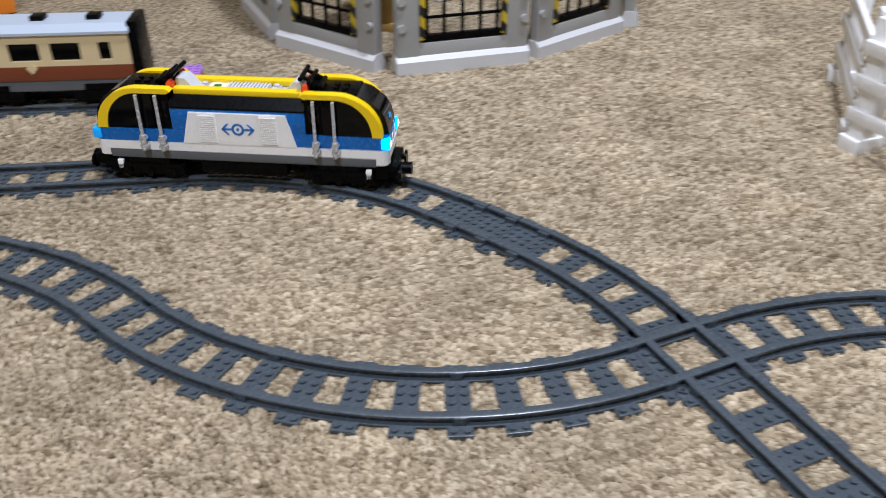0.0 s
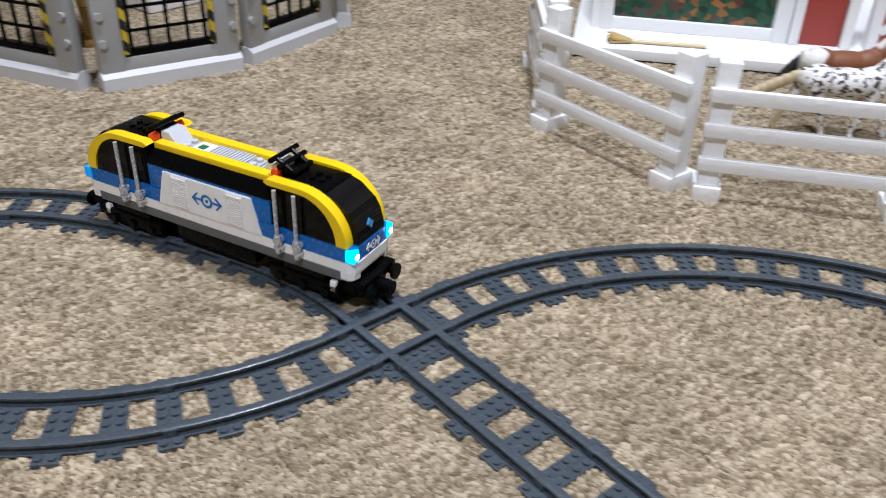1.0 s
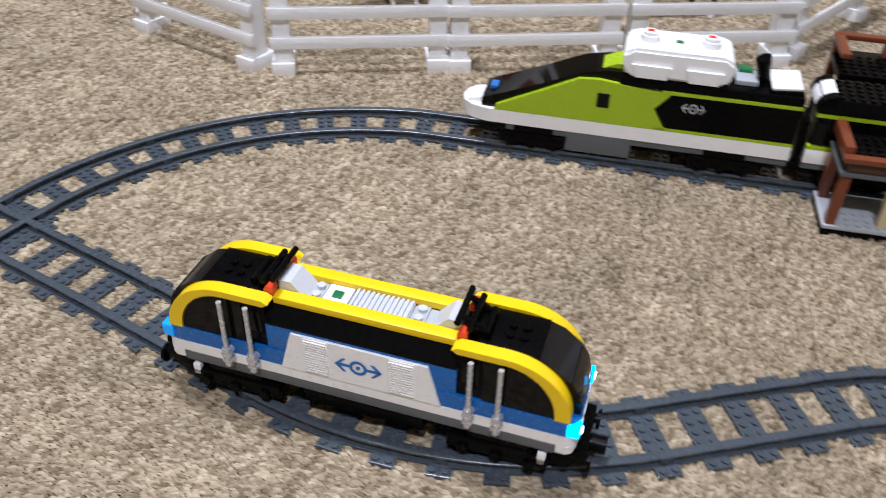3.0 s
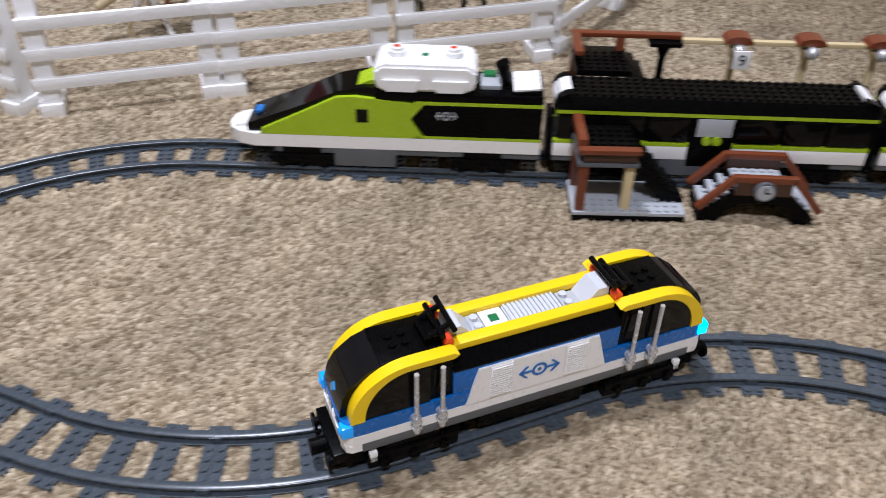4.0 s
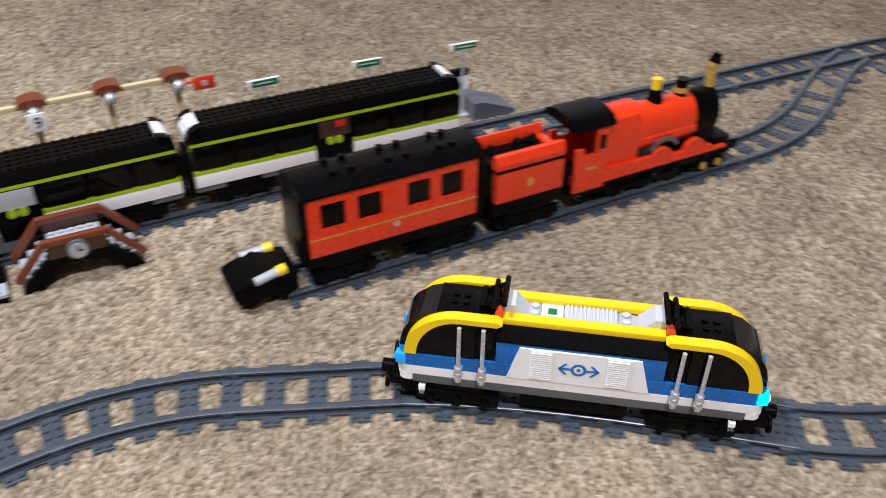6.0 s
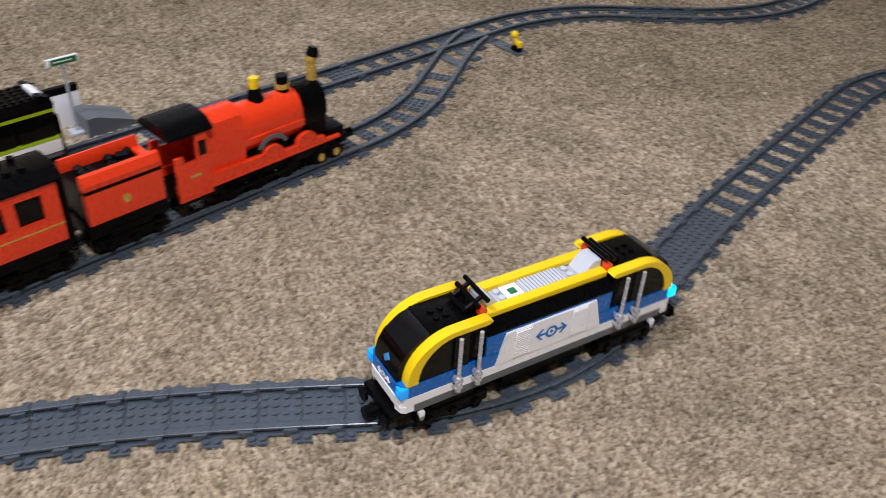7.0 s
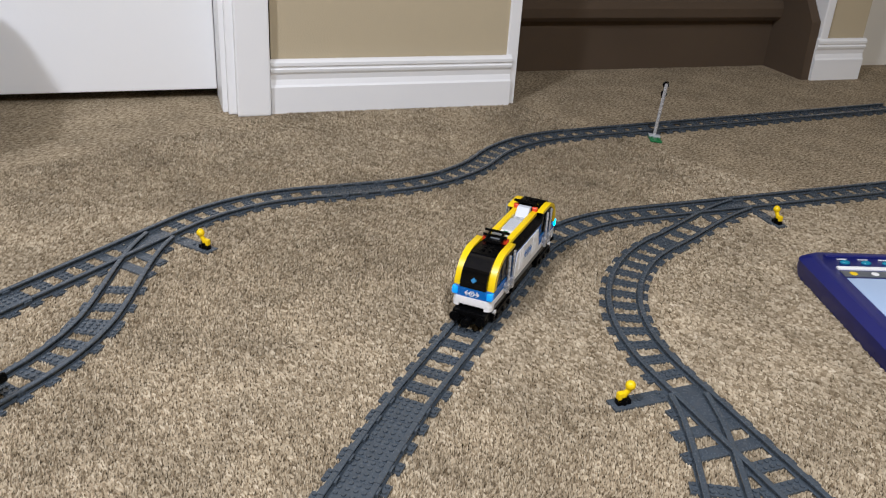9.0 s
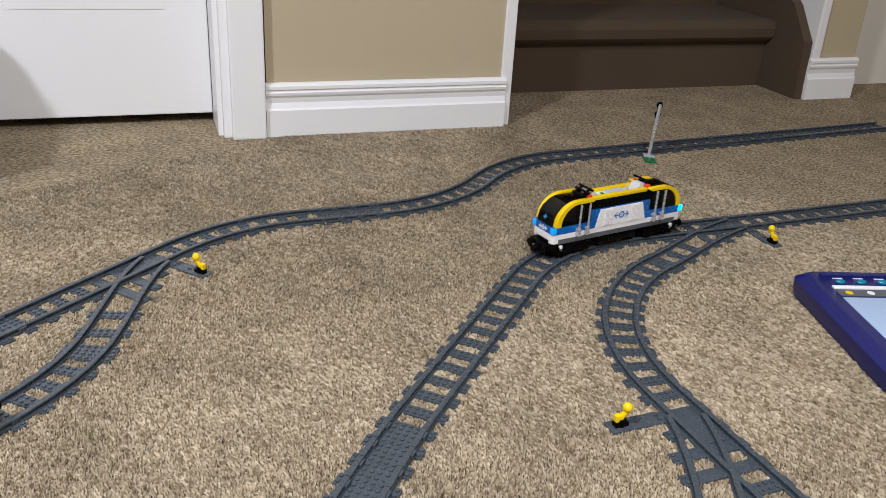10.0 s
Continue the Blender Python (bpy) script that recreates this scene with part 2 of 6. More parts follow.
# door casing and door
b = B()
box(b, 0.523, 0.590, -0.10, 0.012, 0.0, 2.12, 0.004)
box(b, 0.586, 0.606, -0.13, -0.006, 0.0, 2.10, 0.003)
box(b, 0.598, 0.616, -0.15, -0.022, 0.0, 2.09, 0.003)
wall_piece("trim", b, TRIM, "white painted door casing with small chips", "door casing")
b = B()
box(b, 1.42, 1.50, -0.10, 0.012, 0.0, 2.12, 0.004)
box(b, 0.523, 1.50, -0.10, 0.012, 2.12, 2.20, 0.004)
wall_piece("trim", b, TRIM, "white painted door casing", "door casing")
b = B()
box(b, 0.617, 1.418, -0.165, -0.128, 0.020, 2.08, 0.003)
door = wall_piece("door_1", b, TRIM, "closed white panel door with a gap beneath", "door")
for z0, z1 in ((0.235, 0.95), (1.10, 1.95)):
    for x0, x1 in ((0.70, 0.98), (1.06, 1.34)):
        bb = B()
        prism(bb, [(x0, z0), (x1, z0), (x1, z1), (x0, z1)], -0.128, -0.1265)
        box(bb, x0 + 0.02, x1 - 0.02, -0.1267, -0.1235, z0 + 0.02, z1 - 0.02, 0.0015)
        part("door_panel", bb, TRIM, door)
wall_box("wall_door_back", 0.50, 1.62, -0.62, -0.60, 0, 2.4, WALLP, "beige wall of the room behind the door", "wall")
wall_box("wall_north_left", 1.50, 4.0, -0.16, -0.014, 0, 2.4, WALLP, "beige painted wall beyond the door", "wall")
wall_piece("baseboard_left", skirting(1.503, 4.0, 0.0), TRIM, "white moulded baseboard", "baseboard")
wall_box("wall_over_stairs", -0.90, 0.0, -0.12, -0.016, 2.1, 2.4, WALLP, "beige wall above the stair opening", "wall")

# stairs: carpeted treads rise away from the room
for k in range(7):
    b = B()
    y1 = -0.285 - 0.25 * k
    z1 = 0.185 * (k + 1)
    x0, x1 = -0.895, -0.002
    nose = [(y1 - 0.30, z1 - 0.05), (y1 - 0.30, z1), (y1 + 0.012, z1), (y1 + 0.026, z1 - 0.006), (y1 + 0.033, z1 - 0.022), (y1 + 0.030, z1 - 0.045), (y1 + 0.018, z1 - 0.056), (y1, z1 - 0.058)]
    prism(b, nose, x0, x1, "x")
    box(b, x0, x1, y1 - 0.02, y1, z1 - 0.185, z1 - 0.054)
    wall_piece("stair_step", b, STAIRC, "dark brown carpeted stair step with rounded nosing", "stair")
b = B()
prism(b, [(-0.128, 0.0), (-0.135, 0.15), (-0.20, 0.235), (-2.0, 1.60), (-2.0, 0.0)], -0.923, -0.896, "x")
wall_piece("stair_side", b, STAIRC, "dark brown carpeted side of the staircase", "stair")
wall_box("wall_stair_left", 0.006, 0.10, -2.4, -0.36, 0, 2.4, WALLP, "beige wall beside the staircase", "wall")
wall_box("wall_stair_right", -1.04, -0.925, -2.4, -0.46, 0, 2.4, WALLP, "beige wall beside the staircase", "wall")
wall_box("wall_stair_back", -1.1, 0.1, -2.5, -2.4, 0, 2.4, WALLP, "beige wall at the back of the staircase", "wall")
# wall end on the far side of the stairs
wall_box("wall_east", -1.072, -0.952, -0.44, -0.133, 0, 2.4, WALLP, "narrow beige wall end beside the stairs", "wall")
wall_piece("baseboard_east", skirting(-1.078, -0.920, -0.119), TRIM, "short white moulded baseboard at the wall end", "baseboard")
b = B()
box(b, -0.950, -0.9245, -0.46, -0.125, 0.106, 2.4, 0.003)
wall_piece("trim_east", b, TRIM, "white painted corner trim at the wall end", "trim")
wall_box("wall_far_right", -3.2, -1.076, -0.36, -0.26, 0, 2.4, paint_mat("pale_wall_paint", (0.78, 0.75, 0.67), 0.7, 40, 0.2, 0.03), "pale cream painted wall beyond the stairs", "wall")
for nm, x0, x1, y0, y1 in (("wall_west", -2.7, -2.6, -6.0, 3.0), ("wall_south", -2.6, 3.6, -6.1, -6.0), ("wall_back", -2.6, 3.6, 3.0, 3.1), ("wall_side", 3.6, 3.7, -6.0, 3.0)):
    b = B()
    box(b, x0, x1, y0, y1, 0, 2.4)
    solid(nm, b, WALLP, "plain beige painted room wall", "wall")

# ---------------- tracks ----------------
GAUGE = 0.040
R40 = 0.320


def rail_strip(points):
    """An I-shaped rail along a list of (x, y, heading)."""
    prof = [(-0.0044, 0.0024), (-0.0044, 0.0034), (-0.0008, 0.0038), (-0.0008, 0.0074), (-0.0030, 0.0077), (-0.0030, 0.0092), (-0.0024, 0.0096),
            (0.0024, 0.0096), (0.0030, 0.0092), (0.0030, 0.0077), (0.0008, 0.0074), (0.0008, 0.0038), (0.0044, 0.0034), (0.0044, 0.0024)]
    b = B()
    rings = []
    for x, y, h in points:
        nx, ny = -math.sin(h), math.cos(h)
        rings.append([b.verts.new((x + nx * o, y + ny * o, z)) for o, z in prof])
    n = len(prof)
    for r0, r1 in zip(rings, rings[1:]):
        for i in range(n):
            b.faces.new((r0[i], r1[i], r1[(i + 1) % n], r0[(i + 1) % n]))
    b.faces.new(rings[0])
    b.faces.new(rings[-1][::-1])
    return b


def sleeper_mesh(half=0):
    """half 0: a whole sleeper centred on x; 1: the leading half of one."""
    b = B()
    x0, x1 = (-0.0079, 0.0079) if not half else (0.0, 0.0079)
    box(b, x0, x1, -0.0318, 0.0318, 0.0, 0.0034, 0.0006)
    xs = (-0.004, 0.004) if not half else (0.004,)
    for x in xs:
        for y in (-0.028, -0.012, -0.004, 0.004, 0.012, 0.028):
            cyl(b, (x, y, 0.003), (x, y, 0.0050), 0.0024, 8)
    return mesh_of("sleeper", b, GREY)


def arc(x, y, h, length, bend, n):
    """Points along an arc from (x, y, h), bending by `bend` radians over its length."""
    pts = []
    for i in range(n + 1):
        a = bend * i / n
        if abs(bend) < 1e-6:
            px, py = length * i / n, 0.0
        else:
            r = length / bend
            px, py = r * math.sin(a), r * (1 - math.cos(a))
        pts.append((x + px * math.cos(h) - py * math.sin(h), y + px * math.sin(h) + py * math.cos(h), h + a))
    return pts


def offset(pts, o):
    return [(x - math.sin(h) * o, y + math.cos(h) * o, h) for x, y, h in pts]


SLEEPER = sleeper_mesh()
HALF = sleeper_mesh(1)
A225 = radians(22.5)
RAILS = {}
for key, length, bend, n in (("S", 0.128, 0.0, 1), ("L", R40 * A225, A225, 8)):
    pts = arc(0, 0, 0, length, bend, n)
    RAILS[key] = [mesh_of("rail", rail_strip(offset(pts, o)), GREY, True) for o in (-GAUGE / 2, GAUGE / 2)]


def place(x, y, h, z=0.0):
    return Matrix.Translation((x, y, z)) @ Matrix.Rotation(h, 4, "Z")


def joint_clips(ob, x, y, h):
    for o in (-GAUGE / 2, GAUGE / 2):
        b = B()
        box(b, -0.004, 0.004, o - 0.0034, o + 0.0034, 0.0034, 0.0090, 0.0005)
        part("rail_joint", b, GREY, ob, at=place(x, y, h), smooth=False)


def section(kind, x, y, h):
    """One track section that starts at (x, y) with heading h. Returns its end."""
    if kind in "LR":
        bend = A225 if kind == "L" else -A225
        end = arc(x, y, h, R40 * A225, bend, 1)[-1]
        base = place(x, y, h) if kind == "L" else place(end[0], end[1], end[2] + math.pi)
        ob = thing("curved_track", base, "dark bluish grey plastic curved toy train track section on carpet", "toy track", "train tracks on the carpet")
        centre = arc(0, 0, 0, R40 * A225, A225, 4)
        key = "L"
    else:
        end = (x + 0.128 * math.cos(h), y + 0.128 * math.sin(h), h)
        ob = thing("straight_track", place(x, y, h), "dark bluish grey plastic straight toy train track section on carpet", "toy track", "train tracks on the carpet")
        centre = arc(0, 0, 0, 0.128, 0, 4)
        key = "S"
    for me in RAILS[key]:
        part("rail", me, GREY, ob)
    for i, c in enumerate(centre):
        if i == 0:
            part("sleeper", HALF, GREY, ob, at=place(*c))
        elif i == 4:
            part("sleeper", HALF, GREY, ob, at=place(c[0], c[1], c[2] + math.pi))
        else:
            part("sleeper", SLEEPER, GREY, ob, at=place(*c))
    joint_clips(ob, *centre[0])
    return end


def flex_mesh():
    b = B()
    box(b, 0.0005, 0.0315, -0.0205, 0.0205, 0.0008, 0.0040, 0.0005)
    for x0, x1 in ((0.0, 0.008), (0.024, 0.0318)):
        box(b, x0, x1, -0.0318, 0.0318, 0.0, 0.0034, 0.0006)
    for x in (0.004, 0.012, 0.020, 0.028):
        for y in (-0.012, -0.004, 0.004, 0.012) + ((-0.028, 0.028) if x in (0.004, 0.028) else ()):
            cyl(b, (x, y, 0.003), (x, y, 0.0054), 0.0024, 8)
    return mesh_of("flex_base", b, GREY)


FLEX = flex_mesh()
FLEXRAIL = []
for o in (-GAUGE / 2, GAUGE / 2):
    b = rail_strip(offset(arc(0, 0, 0, 0.031, 0, 1), o))
    for x, d in ((0.006, 0.0034), (0.024, -0.0034)):
        box(b, x - 0.005, x + 0.005, o + d - 0.0018, o + d + 0.0018, 0.003, 0.0084, 0.0004)
    FLEXRAIL.append(mesh_of("rail", b, GREY))


def flex(x, y, h, bend):
    end = arc(x, y, h, 0.032, bend, 1)[-1]
    ob = thing("flexible_track", place(x, y, h + bend / 2), "short dark bluish grey flexible toy train track segment with studs", "toy track", "flexible track segments")
    part("base", FLEX, GREY, ob)
    for me in FLEXRAIL:
        part("rail", me, GREY, ob)
    return end


def chain(x, y, h, plan):
    """plan: words such as S, L, R, F (flexible, 'F-3' bends 3 degrees right), and a number in degrees that kinks the joint. Returns the centre line."""
    line = [(x, y, radians(h))]
    h = radians(h)
    for word in plan.split():
        if word[0] in "SLR":
            bend = {"S": 0.0, "L": A225, "R": -A225}[word]
            length = 0.128 if word == "S" else R40 * A225
            line += arc(x, y, h, length, bend, 8)[1:]
            x, y, h = section(word, x, y, h)
        elif word[0] == "F":
            bend = radians(float(word[1:] or 0))
            line += arc(x, y, h, 0.032, bend, 2)[1:]
            x, y, h = flex(x, y, h, bend)
        elif word[0] == "W":
            line += arc(x, y, h, 0.256, 0, 8)[1:]
            x, y = line[-1][:2]
        else:
            h += radians(float(word))
    return line


def crossing():
    ob = thing("crossing_track", Matrix(), "dark bluish grey plastic crossing track where two toy lines meet", "toy track", "train tracks on the carpet")
    for turn in (0, 90):
        for o in (-GAUGE / 2, GAUGE / 2):
            pts = offset(arc(-0.032, 0, 0, 0.064, 0, 1), o)
            b = rail_strip(pts)
            bmesh.ops.translate(b, verts=b.verts, vec=(0, 0, -0.0002 if turn else 0))
            part("rail", b, GREY, ob, at=pose(0, 0, 0, 0, 0, turn))
    for k in range(4):
        b = B()
        box(b, 0.0168, 0.0318, -0.0318, 0.0318, 0.0, 0.0034 + 0.0001 * (k % 2), 0.0006)
        for x in (0.026,):
            for y in (-0.028, -0.012, -0.004, 0.004, 0.012, 0.028):
                cyl(b, (x, y, 0.003), (x, y, 0.005), 0.0024, 8)
        part("sleeper", b, GREY, ob, at=pose(0, 0, 0, 0, 0, 90 * k))
        joint_clips(ob, 0.032 * math.cos(radians(90 * k)), 0.032 * math.sin(radians(90 * k)), radians(90 * k))
    return ob


def switch(x, y, h, side, spread_end=0.1036):
    """A set of points with its toe at (x, y), heading h along the straight leg; side +1 diverges to the left. Returns the two far ends."""
    h = radians(h)
    m = place(x, y, h)
    ob = thing("track_switch", m, "dark bluish grey plastic toy train switch track with a yellow lever", "toy track", "switch tracks")
    main = arc(0, 0, 0, 0.256, 0, 8)
    p0, p1, t0, t1 = Vector((0, 0)), Vector((0.2615, spread_end * side)), Vector((0.25, 0)), Vector((math.cos(A225), math.sin(A225) * side)) * 0.25
    div = []
    for i in range(13):
        u = i / 12
        q = p0 * (2 * u**3 - 3 * u**2 + 1) + t0 * (u**3 - 2 * u**2 + u) + p1 * (-2 * u**3 + 3 * u**2) + t1 * (u**3 - u**2)
        d = p0 * (6 * u**2 - 6 * u) + t0 * (3 * u**2 - 4 * u + 1) + p1 * (-6 * u**2 + 6 * u) + t1 * (3 * u**2 - 2 * u)
        div.append((q.x, q.y, math.atan2(d.y, d.x)))
    for o in (-GAUGE / 2, GAUGE / 2):
        part("rail", rail_strip(offset(main, o)), GREY, ob)
        b = rail_strip(offset(div[2:], o))
        bmesh.ops.translate(b, verts=b.verts, vec=(0, 0, -0.0003))
        part("rail", b, GREY, ob)
    for i in range(9):
        xx = 0.032 * i
        spread = next((c[1] for c in div if c[0] >= xx - 0.004), div[-1][1]) * side
        if i in (0, 8):
            part("sleeper", HALF, GREY, ob, at=place(xx, 0, 0 if i == 0 else math.pi))
            continue
        if spread < 0.062:
            b = B()
            box(b, xx - 0.0079, xx + 0.0079, -0.0318 if side > 0 else -0.0318 - spread, 0.0318 + spread if side > 0 else 0.0318, 0, 0.0033, 0.0006)
            for yy in (-0.028, 0.028 + spread):
                for dx in (-0.004, 0.004):
                    cyl(b, (xx + dx, yy * side, 0.003), (xx + dx, yy * side, 0.005), 0.0024, 8)
            part("sleeper", b, GREY, ob)
        else:
            part("sleeper", SLEEPER, GREY, ob, at=place(xx, 0, 0))
    for i in (8, 9.7, 11.3):
        a, f = div[int(i)], i - int(i)
        c = div[min(int(i) + 1, 12)]
        part("sleeper", SLEEPER, GREY, ob, at=place(a[0] + (c[0] - a[0]) * f, a[1] + (c[1] - a[1]) * f, a[2]))
    part("sleeper", HALF, GREY, ob, at=place(div[-1][0], div[-1][1], div[-1][2] + math.pi))
    b = B()
    box(b, 0.026, 0.088, -0.0135, 0.0135 + 0.004, 0.0008, 0.0040, 0.0005)
    part("points_plate", b, GREY, ob)
    # lever stand on the diverging side, near the toe
    b = B()
    box(b, 0.022, 0.042, 0.030 * side if side > 0 else -0.094, 0.094 if side > 0 else -0.030, 0, 0.0034, 0.0006)
    for k in range(3):
        cyl(b, (0.032, (0.060 + 0.012 * k) * side, 0.003), (0.032, (0.060 + 0.012 * k) * side, 0.0052), 0.0024, 8)
    part("stand", b, GREY, ob)
    b = B()
    cyl(b, (0.032, 0.080 * side, 0.003), (0.032, 0.080 * side, 0.0125), 0.0052, 12)
    box(b, 0.028, 0.036, 0.072 * side if side > 0 else -0.088, 0.088 if side > 0 else -0.072, 0.003, 0.0085, 0.0008)
    part("lever_base", b, BLACK, ob)
    b = B()
    cyl(b, (0.032, 0.083 * side, 0.010), (0.034, 0.076 * side, 0.022), 0.0032, 10)
    box(b, 0.0288, 0.0352, min(0.078 * side, 0.088 * side), max(0.078 * side, 0.088 * side), 0.0095, 0.0175, 0.001)
    bmesh.ops.create_uvsphere(b, u_segments=14, v_segments=9, radius=0.0056, matrix=pose(0.034, 0.0755 * side, 0.0262))
    part("lever", b, YELLOW, ob, "yellow plastic switch lever")
    ends = []
    for c in (main[-1], div[-1]):
        q = m @ Vector((c[0], c[1], 0))
        ends.append((q.x, q.y, math.degrees(h + c[2])))
    return ends


crossing()
line_west = chain(-0.032, 0, 180, "R R R L L S")
line_east = chain(0.032, 0, 0, "R R R -4.2 S S S S S S -2.9 S S S S F")
line_back = chain(0, 0.032, 90, "L F1.5 F1.5 F1.5 L L S S L")
line_ahead = chain(0, -0.032, -90, "-0.7 S -0.85 S 0.1 L L -0.35 S -1.55 R R -1.75 S -5.0 F-2.28 F-2.23 F-2.05 F-1.72 F-1.3 F-0.9 F-0.56 F-0.33 F-0.21 3.05 L 1.1 L -0.25 F-0.33 F-0.39 F-0.48 F-0.59 F-0.68 F-0.74 -2 S -0.55 S -0.1 S 0.15 R 0.45 R")
line_second = chain(-0.21, 0.577, 160.7, "S S S")
ex, ey, eh = line_east[-1]
TOE1 = (ex + 0.256 * math.cos(eh), ey + 0.256 * math.sin(eh))
sw1 = switch(*TOE1, math.degrees(eh) + 180, 1, 0.125)
line_red = chain(*sw1[1], "R 2.5 S S S S")
line_far = chain(*TOE1, math.degrees(eh), "R R 6 F F F L L R R 2 S S S S S S S")
mx, my, mh = 0.391, -2.264, radians(-114.4)
TOE3 = (mx + 0.256 * math.cos(mh), my + 0.256 * math.sin(mh))
sw3 = switch(*TOE3, math.degrees(mh) + 180, 1)
line_branch = chain(*sw3[1], "0.8 L L L")
line_right = chain(*TOE3, math.degrees(mh), "S S S S")
bx, by, bh = line_branch[-1]
sw2 = switch(bx, by, math.degrees(bh), -1)
chain(*sw2[0], "S S")
chain(*sw2[1], "L S")

# ---------------- helpers for vehicles ----------------
def along(line, s):
    """Place at s metres along a centre line."""
    for (x0, y0, h0), (x1, y1, h1) in zip(line, line[1:]):
        d = math.hypot(x1 - x0, y1 - y0)
        if d > 1e-9 and s <= d:
            return Vector((x0 + (x1 - x0) * s / d, y0 + (y1 - y0) * s / d, 0))
        s -= d
    x1, y1, h1 = line[-1]
    return Vector((x1 + s * math.cos(h1), y1 + s * math.sin(h1), 0))


def on_line(line, s, base=0.14, flip=False):
    a, b = along(line, s - base / 2), along(line, s + base / 2)
    c, d = (a + b) / 2, b - a
    return place(c.x, c.y, math.atan2(d.y, d.x) + (math.pi if flip else 0))


RAILTOP = 0.0096


def glow(name, colour, strength):
    m, nt, p = node_mat(name)
    p.inputs["Base Color"].default_value = (*colour, 1)
    p.inputs["Emission Color"].default_value = (*colour, 1)
    p.inputs["Emission Strength"].default_value = strength
    p.inputs["Roughness"].default_value = 0.15
    return m


CYAN = glow("lit_light_blue_lamp", (0.0, 0.42, 1.0), 3.2)
CYAN0 = glow("white_blue_bulb", (0.45, 0.85, 1.0), 9.0)
CYAN2 = glow("dim_light_blue_lamp", (0.01, 0.32, 0.85), 0.30)
GLASS = plastic("smoked_black_glass", (0.003, 0.0029, 0.0028), 0.06, 0.05, spec=0.16)
LOGOBLUE = plastic("printed_blue", (0.02, 0.16, 0.48), 0.4, 0.04)
REDTR = plastic("trans_red_plastic", (0.72, 0.06, 0.02), 0.2, 0.05)
ORANGE_RED = plastic("bright_orange_red_plastic", (0.80, 0.045, 0.008), 0.27, 0.07)
GOLD = plastic("gold_plastic", (0.62, 0.40, 0.08), 0.25, 0.05, metal=0.4)
PALEWHITE = plastic("battery_white_plastic", (0.86, 0.86, 0.85), 0.35, 0.03)


def studs(b, xs, ys, z, r=0.0024, h=0.0018, n=8):
    for x in xs:
        for y in ys:
            cyl(b, (x, y, z - 0.0004), (x, y, z + h), r, n)
    return b


def wheel_mesh():
    b = B()
    cyl(b, (0, -0.0016, 0), (0, 0.0016, 0), 0.0084, 20)
    cyl(b, (0, -0.0030, 0), (0, -0.0016, 0), 0.0098, 20)
    cyl(b, (0, 0.0016, 0), (0, 0.0026, 0), 0.0048, 12)
    return mesh_of("wheel", b, BLACK, True)


WHEEL = wheel_mesh()


def bogie(ob, x, front=0):
    """A four-wheel bogie centred at x under a vehicle; front +1 or -1 adds buffers at that end."""
    b = B()
    box(b, x - 0.028, x + 0.028, -0.0165, 0.0165, 0.0165, 0.0325, 0.001)
    for sy in (-1, 1):
        box(b, x - 0.030, x + 0.030, min(sy * 0.0195, sy * 0.0250), max(sy * 0.0195, sy * 0.0250), 0.0150, 0.0245, 0.0012)
        box(b, x - 0.018, x + 0.018, min(sy * 0.0185, sy * 0.0235), max(sy * 0.0185, sy * 0.0235), 0.0240, 0.0325, 0.001)
        for dx in (-0.020, 0.0, 0.020):
            cyl(b, (x + dx, sy * 0.0245, 0.0175), (x + dx, sy * 0.0272, 0.0175), 0.0034, 12)
    bg = part("bogie", b, BLACK, ob)
    for dx in (-0.0165, 0.0165):
        for sy in (-1, 1):
            part("wheel", WHEEL, BLACK, bg, at=Matrix.Translation((x + dx, sy * 0.0200, RAILTOP + 0.0084)) @ (Matrix() if sy > 0 else Matrix.Rotation(math.pi, 4, "Z")))
    if front:
        b = B()
        x0, x1 = x + front * 0.028, x + front * 0.047
        box(b, min(x0, x1), max(x0, x1), -0.012, 0.012, 0.0165, 0.0225, 0.0008)
        for sy in (-1, 1):
            cyl(b, (x + front * 0.040, sy * 0.0165, 0.0222), (x + front * 0.052, sy * 0.0165, 0.0222), 0.0030, 12)
            cyl(b, (x + front * 0.0515, sy * 0.0165, 0.0222), (x + front * 0.0535, sy * 0.0165, 0.0222), 0.0062, 18)
            box(b, min(x + front * 0.030, x + front * 0.042), max(x + front * 0.030, x + front * 0.042), sy * 0.0165 - 0.004, sy * 0.0165 + 0.004, 0.0170, 0.0255, 0.0006)
        cyl(b, (x + front * 0.040, 0, 0.0195), (x + front * 0.060, 0, 0.0195), 0.0055, 14)
        box(b, min(x + front * 0.030, x + front * 0.050), max(x + front * 0.030, x + front * 0.050), -0.0205, 0.0205, 0.0235, 0.0300, 0.001)
        part("coupling", b, BLACK, bg, "black coupling with two round buffers")
    return bg


def raise_body(ob, z_old, z_new, k):
    """Stretches all but the bogies of a vehicle upwards, so that z_old comes to z_new."""
    for c in ob.children:
        if not c.name.startswith(("bogie", "wheel", "driving")):
            c.matrix_basis = Matrix.Translation((0, 0, z_new - z_old * k)) @ Matrix.Diagonal((1, 1, k, 1)) @ c.matrix_basis


